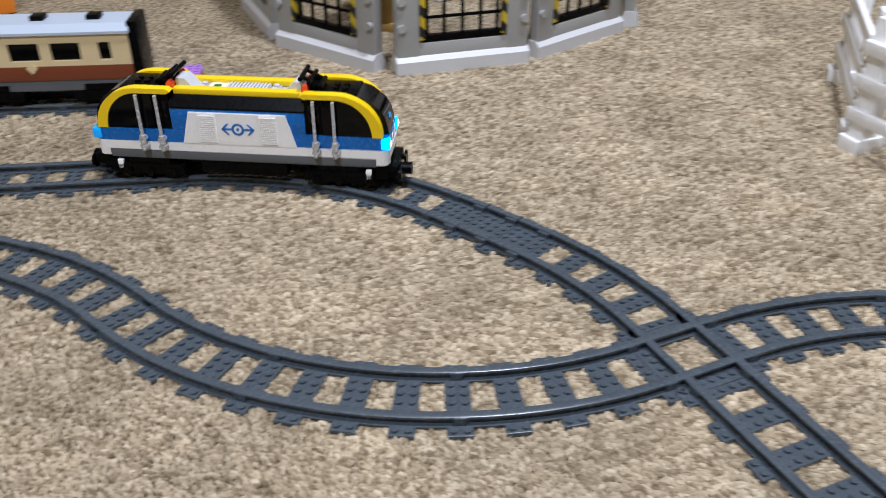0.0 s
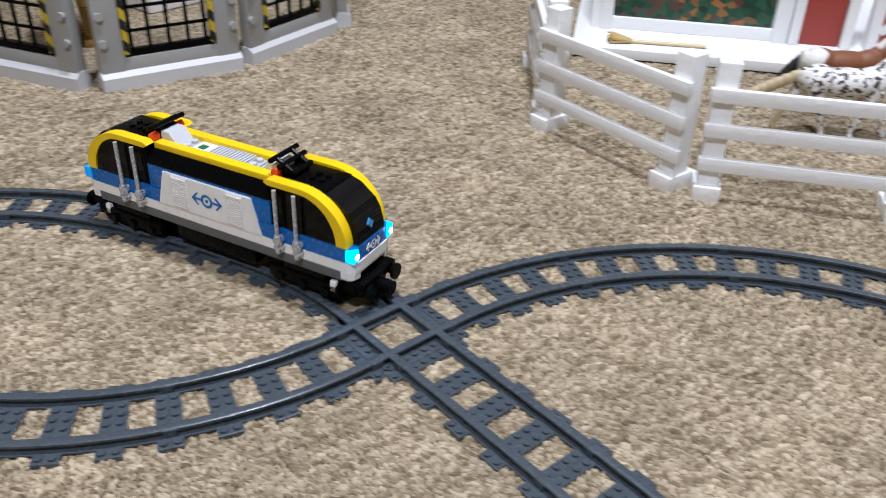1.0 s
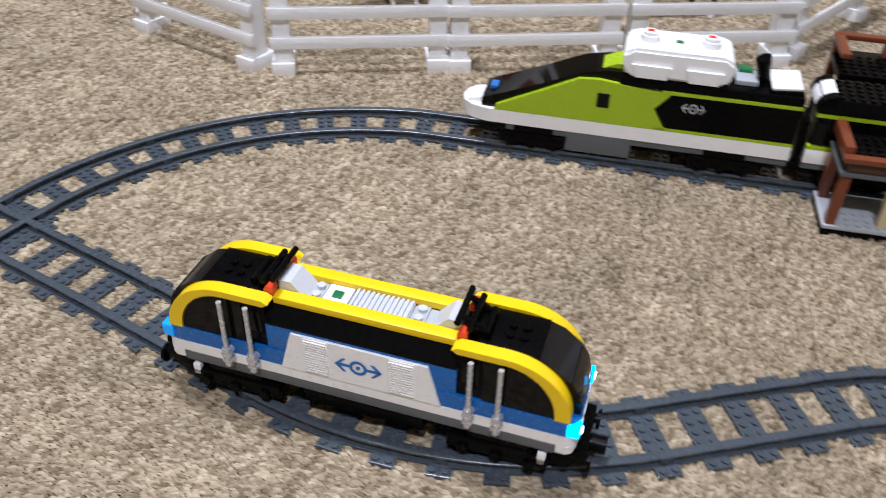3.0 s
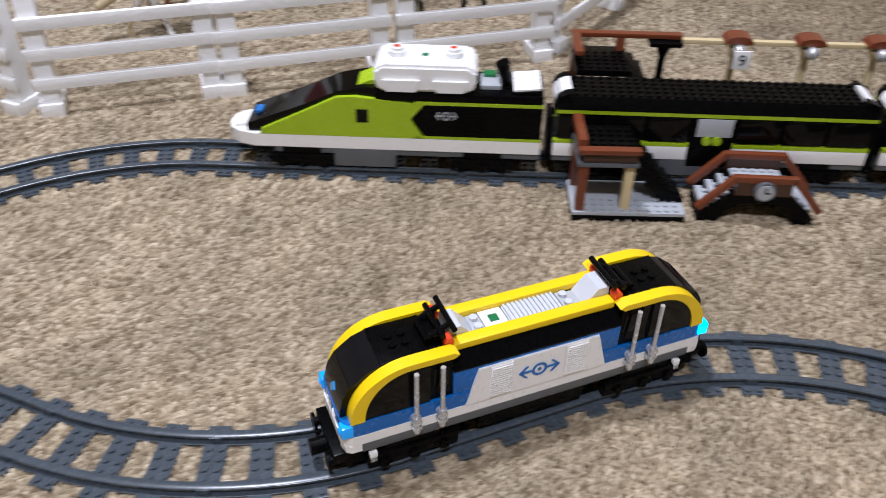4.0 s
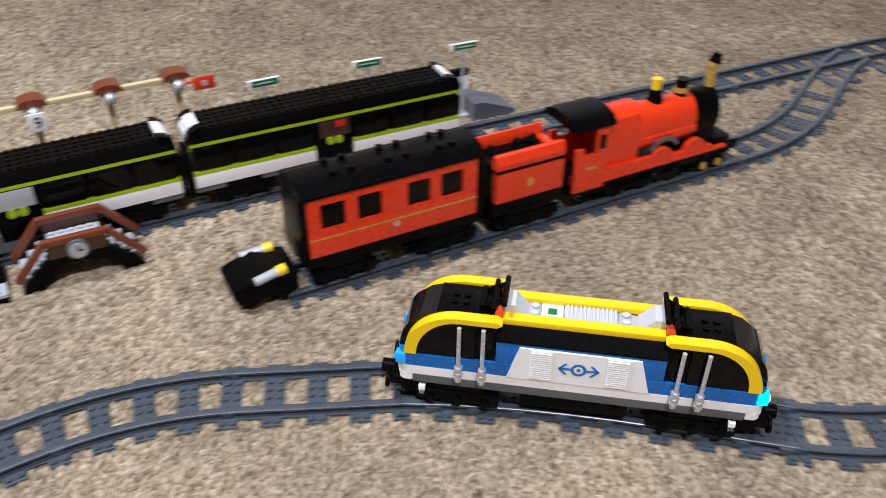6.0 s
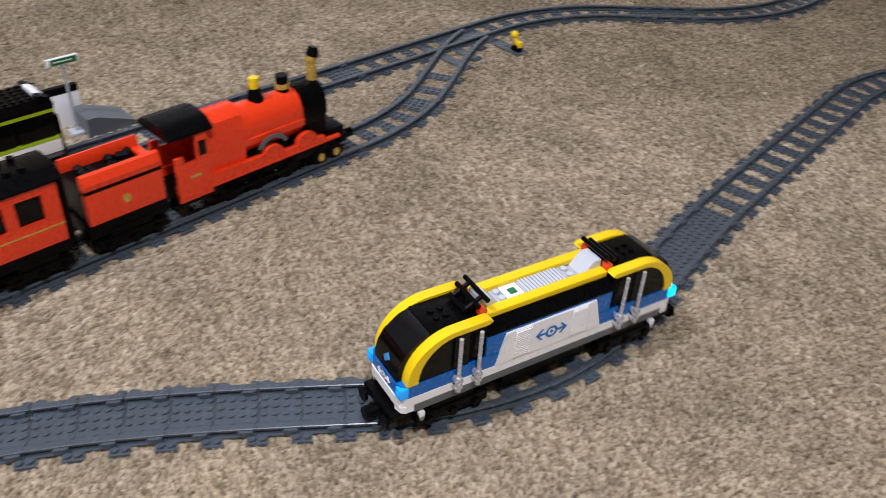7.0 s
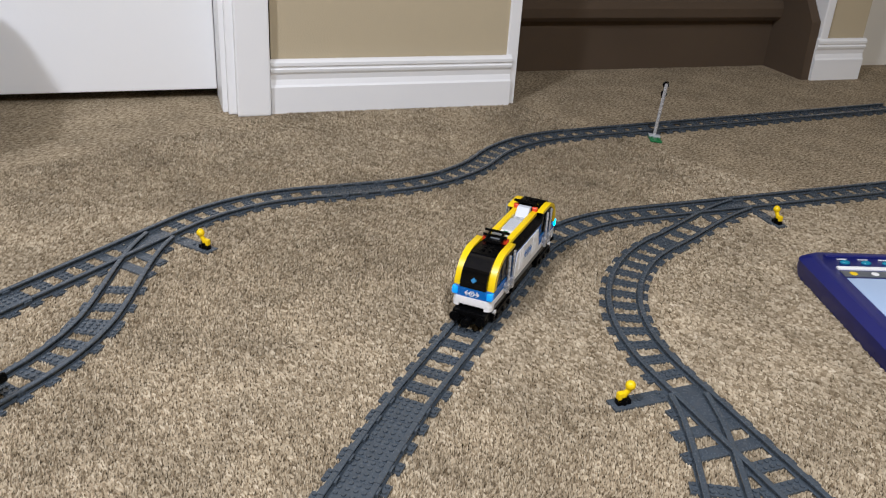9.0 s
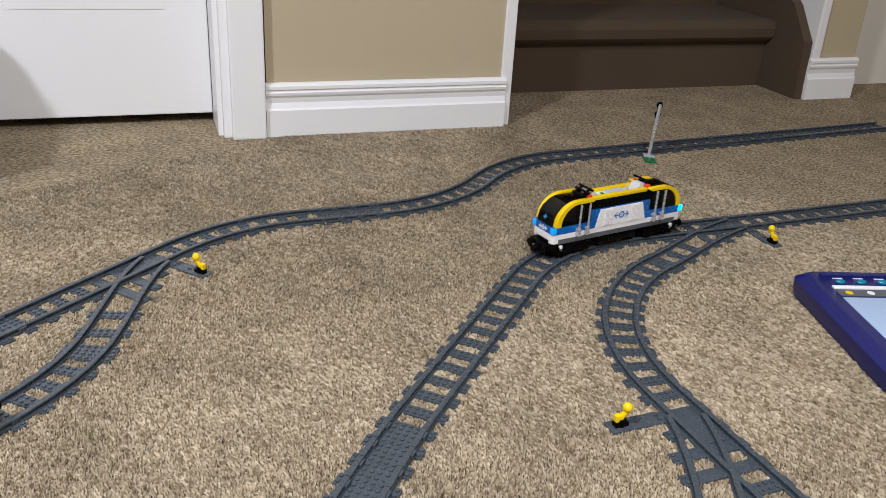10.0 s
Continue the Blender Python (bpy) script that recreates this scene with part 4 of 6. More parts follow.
def coach(m, labels, panel):
    ob = thing("express_coach", m, labels, "toy train", "express coaches")
    H, w = 0.1415, 0.0242
    b = B()
    box(b, -H + 0.004, H - 0.004, -0.0200, 0.0200, 0.0260, 0.0710)
    part("core", b, BLACK, ob)
    b = B()
    box(b, -H, H, -0.0225, 0.0225, 0.0245, 0.0300, 0.0006)
    prism(b, [(-0.040, 0.0300), (-0.050, 0.0150), (0.050, 0.0150), (0.040, 0.0300)], -0.0238, 0.0238)
    part("skirt", b, DGREY, ob)
    for sy in (-1, 1):
        for x0, x1 in ((-H, -0.020), (0.020, H)):
            b = B()
            box(b, x0, x1, min(sy * 0.0195, sy * w), max(sy * 0.0195, sy * w), 0.0301, 0.0420, 0.0004)
            part("white_belt", b, WHITE, ob)
            b = B()
            box(b, x0, x1, min(sy * 0.0195, sy * w), max(sy * 0.0195, sy * w), 0.0421, 0.0450)
            part("lime_line", b, LIME, ob, smooth=False)
            n = 3
            for k in range(n):
                d = (x1 - x0) / n
                b = B()
                box(b, x0 + d * k + 0.002, x0 + d * (k + 1) - 0.002, min(sy * 0.0215, sy * 0.0234), max(sy * 0.0215, sy * 0.0234), 0.0460, 0.0680, 0.0008)
                part("window", b, GLASS, ob, "dark tinted coach window")
        b = B()
        box(b, -H, H, min(sy * 0.0195, sy * w), max(sy * 0.0195, sy * w), 0.0690, 0.0722)
        part("lime_line", b, LIME, ob, smooth=False)
        b = B()
        box(b, -0.019, 0.019, min(sy * 0.0215, sy * 0.0240), max(sy * 0.0215, sy * 0.0240), 0.0240, 0.0690, 0.0006)
        door_ = part("door", b, BLACK, ob, "black coach door")
        b = B()
        box(b, -0.0165, 0.0150, min(sy * 0.0240, sy * 0.0245), max(sy * 0.0240, sy * 0.0245), 0.0520, 0.0680, 0.0002)
        part("door_window", b, panel, door_)
        if panel is DBROWN:
            b = B()
            box(b, -0.0120, -0.0020, min(sy * 0.0245, sy * 0.0250), max(sy * 0.0245, sy * 0.0250), 0.0605, 0.0670, 0.0003)
            part("red_brick", b, RED, door_, "small red brick behind the door window")
        for x in (-0.0045, 0.0045):
            b = B()
            cyl(b, (x, sy * 0.0240, 0.0485), (x, sy * 0.0256, 0.0485), 0.0040, 14)
            part("round_light", b, LIME, door_, "round lime green door light")
        b = B()
        prism(b, [(sy * 0.0150, 0.0722), (sy * w, 0.0722), (sy * w, 0.0740), (sy * 0.0200, 0.0820), (sy * 0.0150, 0.0820)], -H, H, "x")
        part("roof_edge", b, BLACK, ob)
    b = B()
    box(b, -H + 0.002, H - 0.002, -0.0198, 0.0198, 0.0710, 0.0822)
    studs(b, [-0.132 + 0.008 * k for k in range(34)], [-0.016, -0.008, 0, 0.008, 0.016], 0.0822, 0.0025, 0.0018, 8)
    part("roof", b, BLACK, ob, "black studded roof plates")
    for sx in (-1, 1):
        arc_ = ellipse(sx * (H - 0.013), 0.0740, sx * 0.0145, 0.0115, 6) + [(sx * (H - 0.013), 0.0740)]
        b = B()
        prism(b, arc_, -0.0125, 0.0125)
        part("end_cap", b, WHITE, ob, "white curved roof end")
        for sy in (-1, 1):
            b = B()
            prism(b, arc_, min(sy * 0.0127, sy * 0.0225), max(sy * 0.0127, sy * 0.0225))
            part("end_side", b, BLACK, ob)
        bogie(ob, sx * 0.095)
        b = B()
        box(b, min(sx * H, sx * (H + 0.006)), max(sx * H, sx * (H + 0.006)), -0.014, 0.014, 0.0240, 0.0600, 0.001)
        part("gangway", b, BLACK, ob)
    raise_body(ob, 0.030, 0.032, 1.12)
    return ob


E0 = 0.032
power_car(on_line(line_east, 0.5590, 0.15, True))
coach(on_line(line_east, 0.8560, 0.19, True), "black toy dining coach with white belt and lime green lines", LGREY)
coach(on_line(line_east, 1.1530, 0.19, True), "black toy passenger coach with white belt and lime green lines", DBROWN)


# ---------------- red steam train ----------------
def red_coach(m):
    ob = thing("red_passenger_coach", m, "red plastic toy coach with black studded roof and four windows", "toy train")
    H = 0.082
    b = B()
    box(b, -H, H, -0.0235, 0.0235, 0.0255, 0.0345, 0.0006)
    part("chassis", b, BLACK, ob)
    for sy in (-1, 1):
        y0, y1 = min(sy * 0.0190, sy * 0.0242), max(sy * 0.0190, sy * 0.0242)
        b = B()
        box(b, -H + 0.003, H - 0.003, y0, y1, 0.0345, 0.0540, 0.0005)
        part("side_wall", b, ORANGE_RED, ob, "red side wall below the windows")
        b = B()
        box(b, -H + 0.003, H - 0.003, y0, y1, 0.0782, 0.0835, 0.0005)
        part("cant_rail", b, ORANGE_RED, ob)
        for x0, x1 in ((-0.079, -0.070), (-0.044, -0.037), (-0.011, 0.009), (0.035, 0.041), (0.067, 0.079)):
            b = B()
            box(b, x0, x1, y0, y1, 0.0540, 0.0782, 0.0003)
            part("pillar", b, ORANGE_RED, ob)
        for x0, x1 in ((-0.070, -0.044), (-0.037, -0.011), (0.009, 0.035), (0.041, 0.067)):
            b = B()
            box(b, x0, x1, y0, y1 + (0.001 if sy > 0 else 0), 0.0540, 0.0560)
            box(b, x0, x1, y0, y1, 0.0762, 0.0782)
            box(b, x0, x0 + 0.002, y0, y1, 0.0560, 0.0762)
            box(b, x1 - 0.002, x1, y0, y1, 0.0560, 0.0762)
            fr = part("window_frame", b, ORANGE_RED, ob)
            b = B()
            box(b, x0 + 0.002, x1 - 0.002, min(sy * 0.0200, sy * 0.0212), max(sy * 0.0200, sy * 0.0212), 0.0560, 0.0762)
            part("window_pane", b, GLASS, fr)
        b = B()
        box(b, -H + 0.003, H - 0.003, min(sy * 0.0242, sy * 0.0246), max(sy * 0.0242, sy * 0.0246), 0.0485, 0.0498)
        part("gold_line", b, GOLD, ob, smooth=False)
        b = B()
        cyl(b, (0, sy * 0.0242, 0.0450), (0, sy * 0.0247, 0.0450), 0.0024, 12)
        part("crest", b, LGREY, ob)
    b = B()
    box(b, -H + 0.004, H - 0.004, -0.0188, 0.0188, 0.0345, 0.0825)
    part("interior", b, DBROWN, ob)
    b = B()
    prism(b, [(-0.0262, 0.0830), (-0.0262, 0.0850), (-0.0200, 0.0892), (-0.0090, 0.0915), (0.0090, 0.0915), (0.0200, 0.0892), (0.0262, 0.0850), (0.0262, 0.0830)], -H - 0.003, H + 0.003, "x")
    roof = part("roof", b, BLACK, ob, "black curved roof")
    for x in (-0.050, -0.034, 0.000, 0.016, 0.048, 0.060):
        for y in (-0.010, 0.010):
            b = B()
            cyl(b, (x, y, 0.0905), (x, y, 0.0945), 0.0034, 12)
            part("roof_vent", b, BLACK, roof)
    for sx in (-1, 1):
        b = B()
        box(b, min(sx * H, sx * (H + 0.004)), max(sx * H, sx * (H + 0.004)), -0.0225, 0.0225, 0.0300, 0.0830, 0.0005)
        part("end_wall", b, BLACK, ob)
        bogie(ob, sx * 0.050)
    raise_body(ob, 0.0255, 0.030, 1.20)
    return ob


def tender(m):
    ob = thing("red_coal_tender", m, "red plastic toy coal tender with gold crest behind the engine", "toy train")
    b = B()
    box(b, -0.033, 0.033, -0.0225, 0.0225, 0.0240, 0.0330, 0.0006)
    part("chassis", b, BLACK, ob)
    for sy in (-1, 1):
        b = B()
        box(b, -0.031, 0.031, min(sy * 0.0165, sy * 0.0240), max(sy * 0.0165, sy * 0.0240), 0.0330, 0.0530, 0.0008)
        part("side_wall", b, ORANGE_RED, ob)
        b = B()
        box(b, -0.031, 0.031, min(sy * 0.0165, sy * 0.0244), max(sy * 0.0165, sy * 0.0244), 0.0530, 0.0548)
        part("black_line", b, BLACK, ob, smooth=False)
        b = B()
        prism(b, [(sy * 0.0155, 0.0548), (sy * 0.0240, 0.0548), (sy * 0.0245, 0.0580), (sy * 0.0215, 0.0630), (sy * 0.0175, 0.0635), (sy * 0.0155, 0.0600)], -0.031, 0.031, "x")
        part("curved_top", b, ORANGE_RED, ob)
        b = B()
        cyl(b, (0.0, sy * 0.0240, 0.0430), (0.0, sy * 0.0246, 0.0430), 0.0030, 12)
        part("crest", b, GOLD, ob)
    b = B()
    box(b, -0.031, 0.031, -0.0160, 0.0160, 0.0330, 0.0560)
    rng = random.Random(4)
    for k in range(26):
        bmesh.ops.create_icosphere(b, subdivisions=1, radius=rng.uniform(0.003, 0.005), matrix=pose(rng.uniform(-0.025, 0.025), rng.uniform(-0.012, 0.012), 0.0565))
    part("coal", b, BLACK, ob, "black coal load", smooth=False)
    b = B()
    box(b, 0.024, 0.032, -0.0155, 0.0155, 0.0330, 0.0575, 0.001)
    part("front_wall", b, ORANGE_RED, ob)
    bogie(ob, 0.0)
    raise_body(ob, 0.024, 0.028, 1.6)
    for c in ob.children:
        c.matrix_basis = Matrix.Diagonal((1.18, 1, 1, 1)) @ c.matrix_basis
    return ob


def steam_engine(m):
    ob = thing("red_steam_engine", m, "red and black plastic toy steam engine with gold fittings", "toy train")
    # front at +x
    b = B()
    box(b, -0.100, 0.078, -0.0205, 0.0205, 0.0225, 0.0330, 0.0008)
    part("chassis", b, BLACK, ob)
    for sy in (-1, 1):
        b = B()
        o = [(-0.100, 0.0330), (0.056, 0.0330), (0.054, 0.0365), (0.052, 0.0365)]
        for cx in (0.034, -0.004):
            o += [(cx + 0.012 * math.cos(a), 0.0365 + 0.0085 * math.sin(a)) for a in [math.pi * i / 8 for i in range(9)]]
        o += [(-0.012, 0.0400), (-0.100, 0.0400)]
        prism(b, o, sy * 0.0185, sy * 0.0240)
        part("splasher", b, ORANGE_RED, ob, "red running board with wheel arches")
        b = B()
        box(b, -0.100, 0.072, min(sy * 0.0200, sy * 0.0248), max(sy * 0.0200, sy * 0.0248), 0.0308, 0.0330)
        part("edge_line", b, ORANGE_RED, ob, smooth=False)
        b = B()
        for k in range(8):
            a0, a1 = math.pi * (0.15 + 0.7 * k / 8), math.pi * (0.15 + 0.7 * (k + 1) / 8)
            vs = [(-0.004 + r * math.cos(a), 0.0400 + 0.8 * r * math.sin(a)) for r, a in ((0.014, a0), (0.018, a0), (0.018, a1), (0.014, a1))]
            prism(b, vs, sy * 0.0242, sy * 0.0250)
        part("nameplate", b, DGREY, ob, "dark curved nameplate over the wheel")
        for x in (-0.050, -0.020, 0.012):
            b = B()
            cyl(b, (x, sy * 0.0175, RAILTOP + 0.0110), (x, sy * 0.0205, RAILTOP + 0.0110), 0.0110, 20)
            cyl(b, (x, sy * 0.0205, RAILTOP + 0.0110), (x, sy * 0.0225, RAILTOP + 0.0110), 0.0040, 12)
            part("driving_wheel", b, BLACK, ob)
        for x in (0.050, 0.068):
            part("wheel", WHEEL, BLACK, ob, at=Matrix.Translation((x, sy * 0.0200, RAILTOP + 0.0084)) @ (Matrix() if sy > 0 else Matrix.Rotation(math.pi, 4, "Z")))
            b = B()
            cyl(b, (x, sy * 0.0225, RAILTOP + 0.0084), (x, sy * 0.0235, RAILTOP + 0.0084), 0.0034, 12)
            part("hub", b, GOLD, ob)
        b = B()
        box(b, -0.052, 0.014, min(sy * 0.0222, sy * 0.0238), max(sy * 0.0222, sy * 0.0238), RAILTOP + 0.0095, RAILTOP + 0.0122, 0.0004)
        part("coupling_rod", b, BLACK, ob)
        # cab side
        b = B()
        box(b, -0.100, -0.068, min(sy * 0.0205, sy * 0.0242), max(sy * 0.0205, sy * 0.0242), 0.0270, 0.0560, 0.0006)
        box(b, -0.080, -0.068, min(sy * 0.0205, sy * 0.0242), max(sy * 0.0205, sy * 0.0242), 0.0558, 0.0760, 0.0006)
        box(b, -0.100, -0.092, min(sy * 0.0205, sy * 0.0242), max(sy * 0.0205, sy * 0.0242), 0.0558, 0.0620, 0.0006)
        cs = part("cab_side", b, ORANGE_RED, ob)
        b = B()
        box(b, -0.0775, -0.0705, min(sy * 0.0242, sy * 0.0246), max(sy * 0.0242, sy * 0.0246), 0.0590, 0.0700, 0.0002)
        part("window", b, GLASS, cs)
        b = B()
        box(b, -0.088, -0.078, min(sy * 0.0242, sy * 0.0246), max(sy * 0.0242, sy * 0.0246), 0.0440, 0.0462)
        part("plate", b, GOLD, cs)
    b = B()
    cyl(b, (-0.068, 0, 0.0590), (0.036, 0, 0.0570), 0.0190, 28)
    part("boiler", b, ORANGE_RED, ob, "red round boiler")
    b = B()
    prism(b, [(-0.0185, 0.0380), (-0.0205, 0.0560), (-0.0150, 0.0745), (-0.006, 0.0805), (0.006, 0.0805), (0.0150, 0.0745), (0.0205, 0.0560), (0.0185, 0.0380)], -0.070, -0.030, "x")
    part("firebox", b, ORANGE_RED, ob)
    b = B()
    box(b, -0.030, 0.034, -0.0205, 0.0205, 0.0500, 0.0555, 0.0008)
    part("boiler_band", b, ORANGE_RED, ob)
    b = B()
    cyl(b, (0.034, 0, 0.0575), (0.060, 0, 0.0575), 0.0198, 28)
    cyl(b, (0.060, 0, 0.0575), (0.0635, 0, 0.0575), 0.0160, 28)
    box(b, 0.036, 0.061, -0.0170, 0.0170, 0.0330, 0.0560, 0.001)
    box(b, 0.060, 0.080, -0.0200, 0.0200, 0.0310, 0.0380, 0.001)
    part("smokebox", b, BLACK, ob, "black smokebox")
    b = B()
    cyl(b, (0.0245, 0, 0.0740), (0.0245, 0, 0.0880), 0.0062, 16)
    ch = part("chimney", b, BLACK, ob)
    b = B()
    cyl(b, (0.0245, 0, 0.0780), (0.0245, 0, 0.0820), 0.0070, 16, 0.0070)
    part("chimney_ring", b, GOLD, ch)
    b = B()
    cyl(b, (0.0575, 0, 0.0740), (0.0575, 0, 0.0900), 0.0050, 12)
    bmesh.ops.create_uvsphere(b, u_segments=12, v_segments=8, radius=0.0056, matrix=pose(0.0575, 0, 0.0930))
    lamp_ = part("lamp_post", b, GOLD, ob, "gold lamp on the smokebox front")
    b = B()
    cyl(b, (0.0590, 0, 0.0950), (0.0610, 0, 0.1020), 0.0066, 12, 0.0045)
    part("lamp_cap", b, BLACK, lamp_)
    b = B()
    cyl(b, (-0.005, 0, 0.0740), (-0.005, 0, 0.0850), 0.0085, 16, 0.0055)
    dm = part("dome", b, BLACK, ob)
    b = B()
    cyl(b, (-0.005, 0, 0.0850), (-0.005, 0, 0.0930), 0.0046, 14)
    part("dome_cap", b, YELLOW, dm, "yellow safety valve")
    b = B()
    prism(b, [(-0.0262, 0.0765), (-0.0262, 0.0785), (-0.0190, 0.0830), (-0.008, 0.0850), (0.008, 0.0850), (0.0190, 0.0830), (0.0262, 0.0785), (0.0262, 0.0765)], -0.105, -0.063, "x")
    part("cab_roof", b, BLACK, ob, "black curved cab roof")
    b = B()
    box(b, -0.070, -0.067, -0.0200, 0.0200, 0.0330, 0.0760)
    part("cab_front", b, ORANGE_RED, ob)
    b = B()
    box(b, 0.072, 0.082, -0.0225, 0.0225, 0.0240, 0.0310, 0.001)
    for sy in (-1, 1):
        cyl(b, (0.082, sy * 0.0155, 0.0270), (0.092, sy * 0.0155, 0.0270), 0.0040, 12)
    part("buffer_beam", b, BLACK, ob)
    raise_body(ob, 0.0225, 0.0235, 1.36)
    for c in ob.children:
        c.matrix_basis = Matrix.Diagonal((1.12, 1, 1, 1)) @ c.matrix_basis
    return ob


steam_engine(on_line(line_red, 0.238, 0.10, True))
tender(on_line(line_red, 0.400, 0.05, True))
red_coach(on_line(line_red, 0.536, 0.10, True))


def rail_truck(m):
    """The low black truck with lamps at the end of the red train."""
    ob = thing("black_end_truck", m, "low black toy rail truck with grey and yellow lamps", "toy train")
    b = B()
    prism(b, [(-0.028, 0.012), (0.024, 0.012), (0.026, 0.030), (-0.004, 0.036), (-0.030, 0.026)], -0.0200, 0.0200)
    part("body", b, BLACK, ob)
    b = B()
    box(b, -0.031, -0.010, -0.0215, 0.0215, 0.019, 0.0235, 0.001)
    part("deck", b, BLACK, ob)
    for sy in (-1, 1):
        b = B()
        cyl(b, (-0.012, sy * 0.020, 0.031), (0.008, sy * 0.018, 0.034), 0.0040, 14)
        lm = part("lamp", b, LGREY, ob, "light grey lamp tube")
        b = B()
        cyl(b, (0.008, sy * 0.018, 0.034), (0.0155, sy * 0.0175, 0.0350), 0.0050, 14)
        part("lamp_cap", b, YELLOW, lm)
    for x in (-0.014, 0.012):
        for sy in (-1, 1):
            part("wheel", WHEEL, BLACK, ob, at=Matrix.Translation((x, sy * 0.0200, RAILTOP + 0.0084)) @ (Matrix() if sy > 0 else Matrix.Rotation(math.pi, 4, "Z")))
    return ob


rail_truck(on_line(line_red, 0.652, 0.03, True))

# ---------------- station ----------------
def line_frame(s, off):
    """A frame beside the east line: x along it, y to its left; off metres to the right."""
    m = on_line(line_east, s, 0.1)
    return m @ Matrix.Translation((0, -off, 0))


def platform_tower(m):
    ob = thing("station_stair_tower", m, "toy station stair tower with brown rails on a grey studded base", "toy building")
    b = B()
    box(b, 0, 0.1, 0, 0.052, 0, 0.0062, 0.0006)
    part("base", b, BLACK, ob)
    b = B()
    box(b, 0, 0.1, 0, 0.052, 0.0063, 0.0096, 0.0005)
    part("base_plate", b, LGREY, ob)
    b = B()
    studs(b, [0.012 + 0.008 * k for k in range(11)], [0.004, 0.012, 0.020], 0.0096)
    part("base_studs", b, LGREY, ob)
    b = B()
    box(b, 0.002, 0.010, 0.002, 0.010, 0.0096, 0.0560, 0.0006)
    part("post", b, BROWN, ob, "reddish brown corner post")
    b = B()
    box(b, 0.042, 0.050, 0.004, 0.012, 0.0096, 0.0540, 0.0006)
    part("post", b, TAN, ob, "tan corner post")
    b = B()
    box(b, 0.002, 0.010, 0.042, 0.050, 0.0096, 0.0560, 0.0006)
    part("post", b, BROWN, ob)
    b = B()
    box(b, 0.000, 0.052, 0.000, 0.052, 0.0560, 0.0592, 0.0005)
    part("landing", b, DGREY, ob)
    b = B()
    box(b, 0.004, 0.050, 0.002, 0.010, 0.0592, 0.0680, 0.0006)
    part("wall", b, DBROWN, ob)
    b = B()
    box(b, 0.008, 0.050, 0.011, 0.050, 0.0592, 0.0690, 0.0005)
    studs(b, [0.014, 0.022, 0.030, 0.038, 0.046], [0.016, 0.024, 0.032, 0.040], 0.069)
    part("landing_plate", b, BLACK, ob)
    b = B()
    box(b, -0.001, 0.052, -0.0015, 0.0065, 0.0690, 0.0735, 0.0006)
    box(b, -0.001, 0.007, 0.0068, 0.052, 0.0690, 0.0790, 0.0006)
    part("hand_rail", b, BROWN, ob, "reddish brown hand rail")
    for k in range(7):
        b = B()
        x = 0.052 + 0.0068 * k
        z = 0.0560 - 0.0074 * k
        box(b, x, x + 0.0085, 0.018, 0.050, max(z - 0.016, 0.0097), z, 0.0005)
        studs(b, [x + 0.0042], [0.022, 0.030, 0.038, 0.046], z)
        part("step", b, BLACK, ob)
    return ob


def foot_bridge(m):
    ob = thing("small_foot_bridge", m, "small toy foot bridge with brown rails and a round clock", "toy building")
    b = B()
    o = [(0.0, 0.0), (0.018, 0.0), (0.024, 0.012), (0.036, 0.020), (0.052, 0.0225), (0.068, 0.020), (0.080, 0.012), (0.086, 0.0), (0.104, 0.0), (0.100, 0.010), (0.076, 0.032), (0.028, 0.032), (0.004, 0.010)]
    prism(b, o, 0.0, 0.040)
    part("arch", b, BLACK, ob, "black stepped arch")
    b = B()
    box(b, 0.030, 0.074, 0.004, 0.036, 0.0320, 0.0345, 0.0005)
    studs(b, [0.034 + 0.008 * k for k in range(5)], [0.008, 0.016, 0.024, 0.032], 0.0345)
    part("deck", b, LGREY, ob)
    for k in range(3):
        for sx in (0, 1):
            b = B()
            x = 0.024 - 0.0085 * k if not sx else 0.074 + 0.0085 * k
            z = 0.0290 - 0.0070 * k
            box(b, x - (0.004 if not sx else -0.000), x + 0.0085, 0.004, 0.036, z - 0.006, z, 0.0005)
            studs(b, [x + 0.003], [0.010, 0.018, 0.026], z)
            part("step", b, LGREY, ob)
    for y in (-0.002, 0.037):
        for x0, z0, x1, z1 in ((0.000, 0.016, 0.026, 0.046), (0.026, 0.046, 0.078, 0.046), (0.078, 0.046, 0.104, 0.016)):
            b = B()
            d = Vector((x1 - x0, 0, z1 - z0))
            a = math.atan2(d.z, d.x)
            bb = B()
            box(bb, -0.002, d.length + 0.002, 0, 0.006, -0.003, 0.003, 0.0008)
            merge(b, bb, Matrix.Translation((x0, y, z0)) @ Matrix.Rotation(-a, 4, "Y"))
            part("hand_rail", b, BROWN, ob, "reddish brown hand rail")
        b = B()
        box(b, 0.028, 0.076, y + 0.001, y + 0.005, 0.0300, 0.0435)
        part("parapet", b, DBROWN, ob)
    b = B()
    cyl(b, (0.052, -0.0055, 0.0365), (0.052, -0.0012, 0.0365), 0.0092, 24)
    ck = part("clock", b, DGREY, ob, "round grey clock face")
    b = B()
    cyl(b, (0.052, -0.0062, 0.0365), (0.052, -0.0054, 0.0365), 0.0074, 24)
    part("clock_face", b, LGREY, ck)
    b = B()
    box(b, 0.0514, 0.0526, -0.0068, -0.0061, 0.0365, 0.0415)
    box(b, 0.0520, 0.0560, -0.0068, -0.0061, 0.0359, 0.0371)
    part("clock_hands", b, BLACK, ck)
    return ob


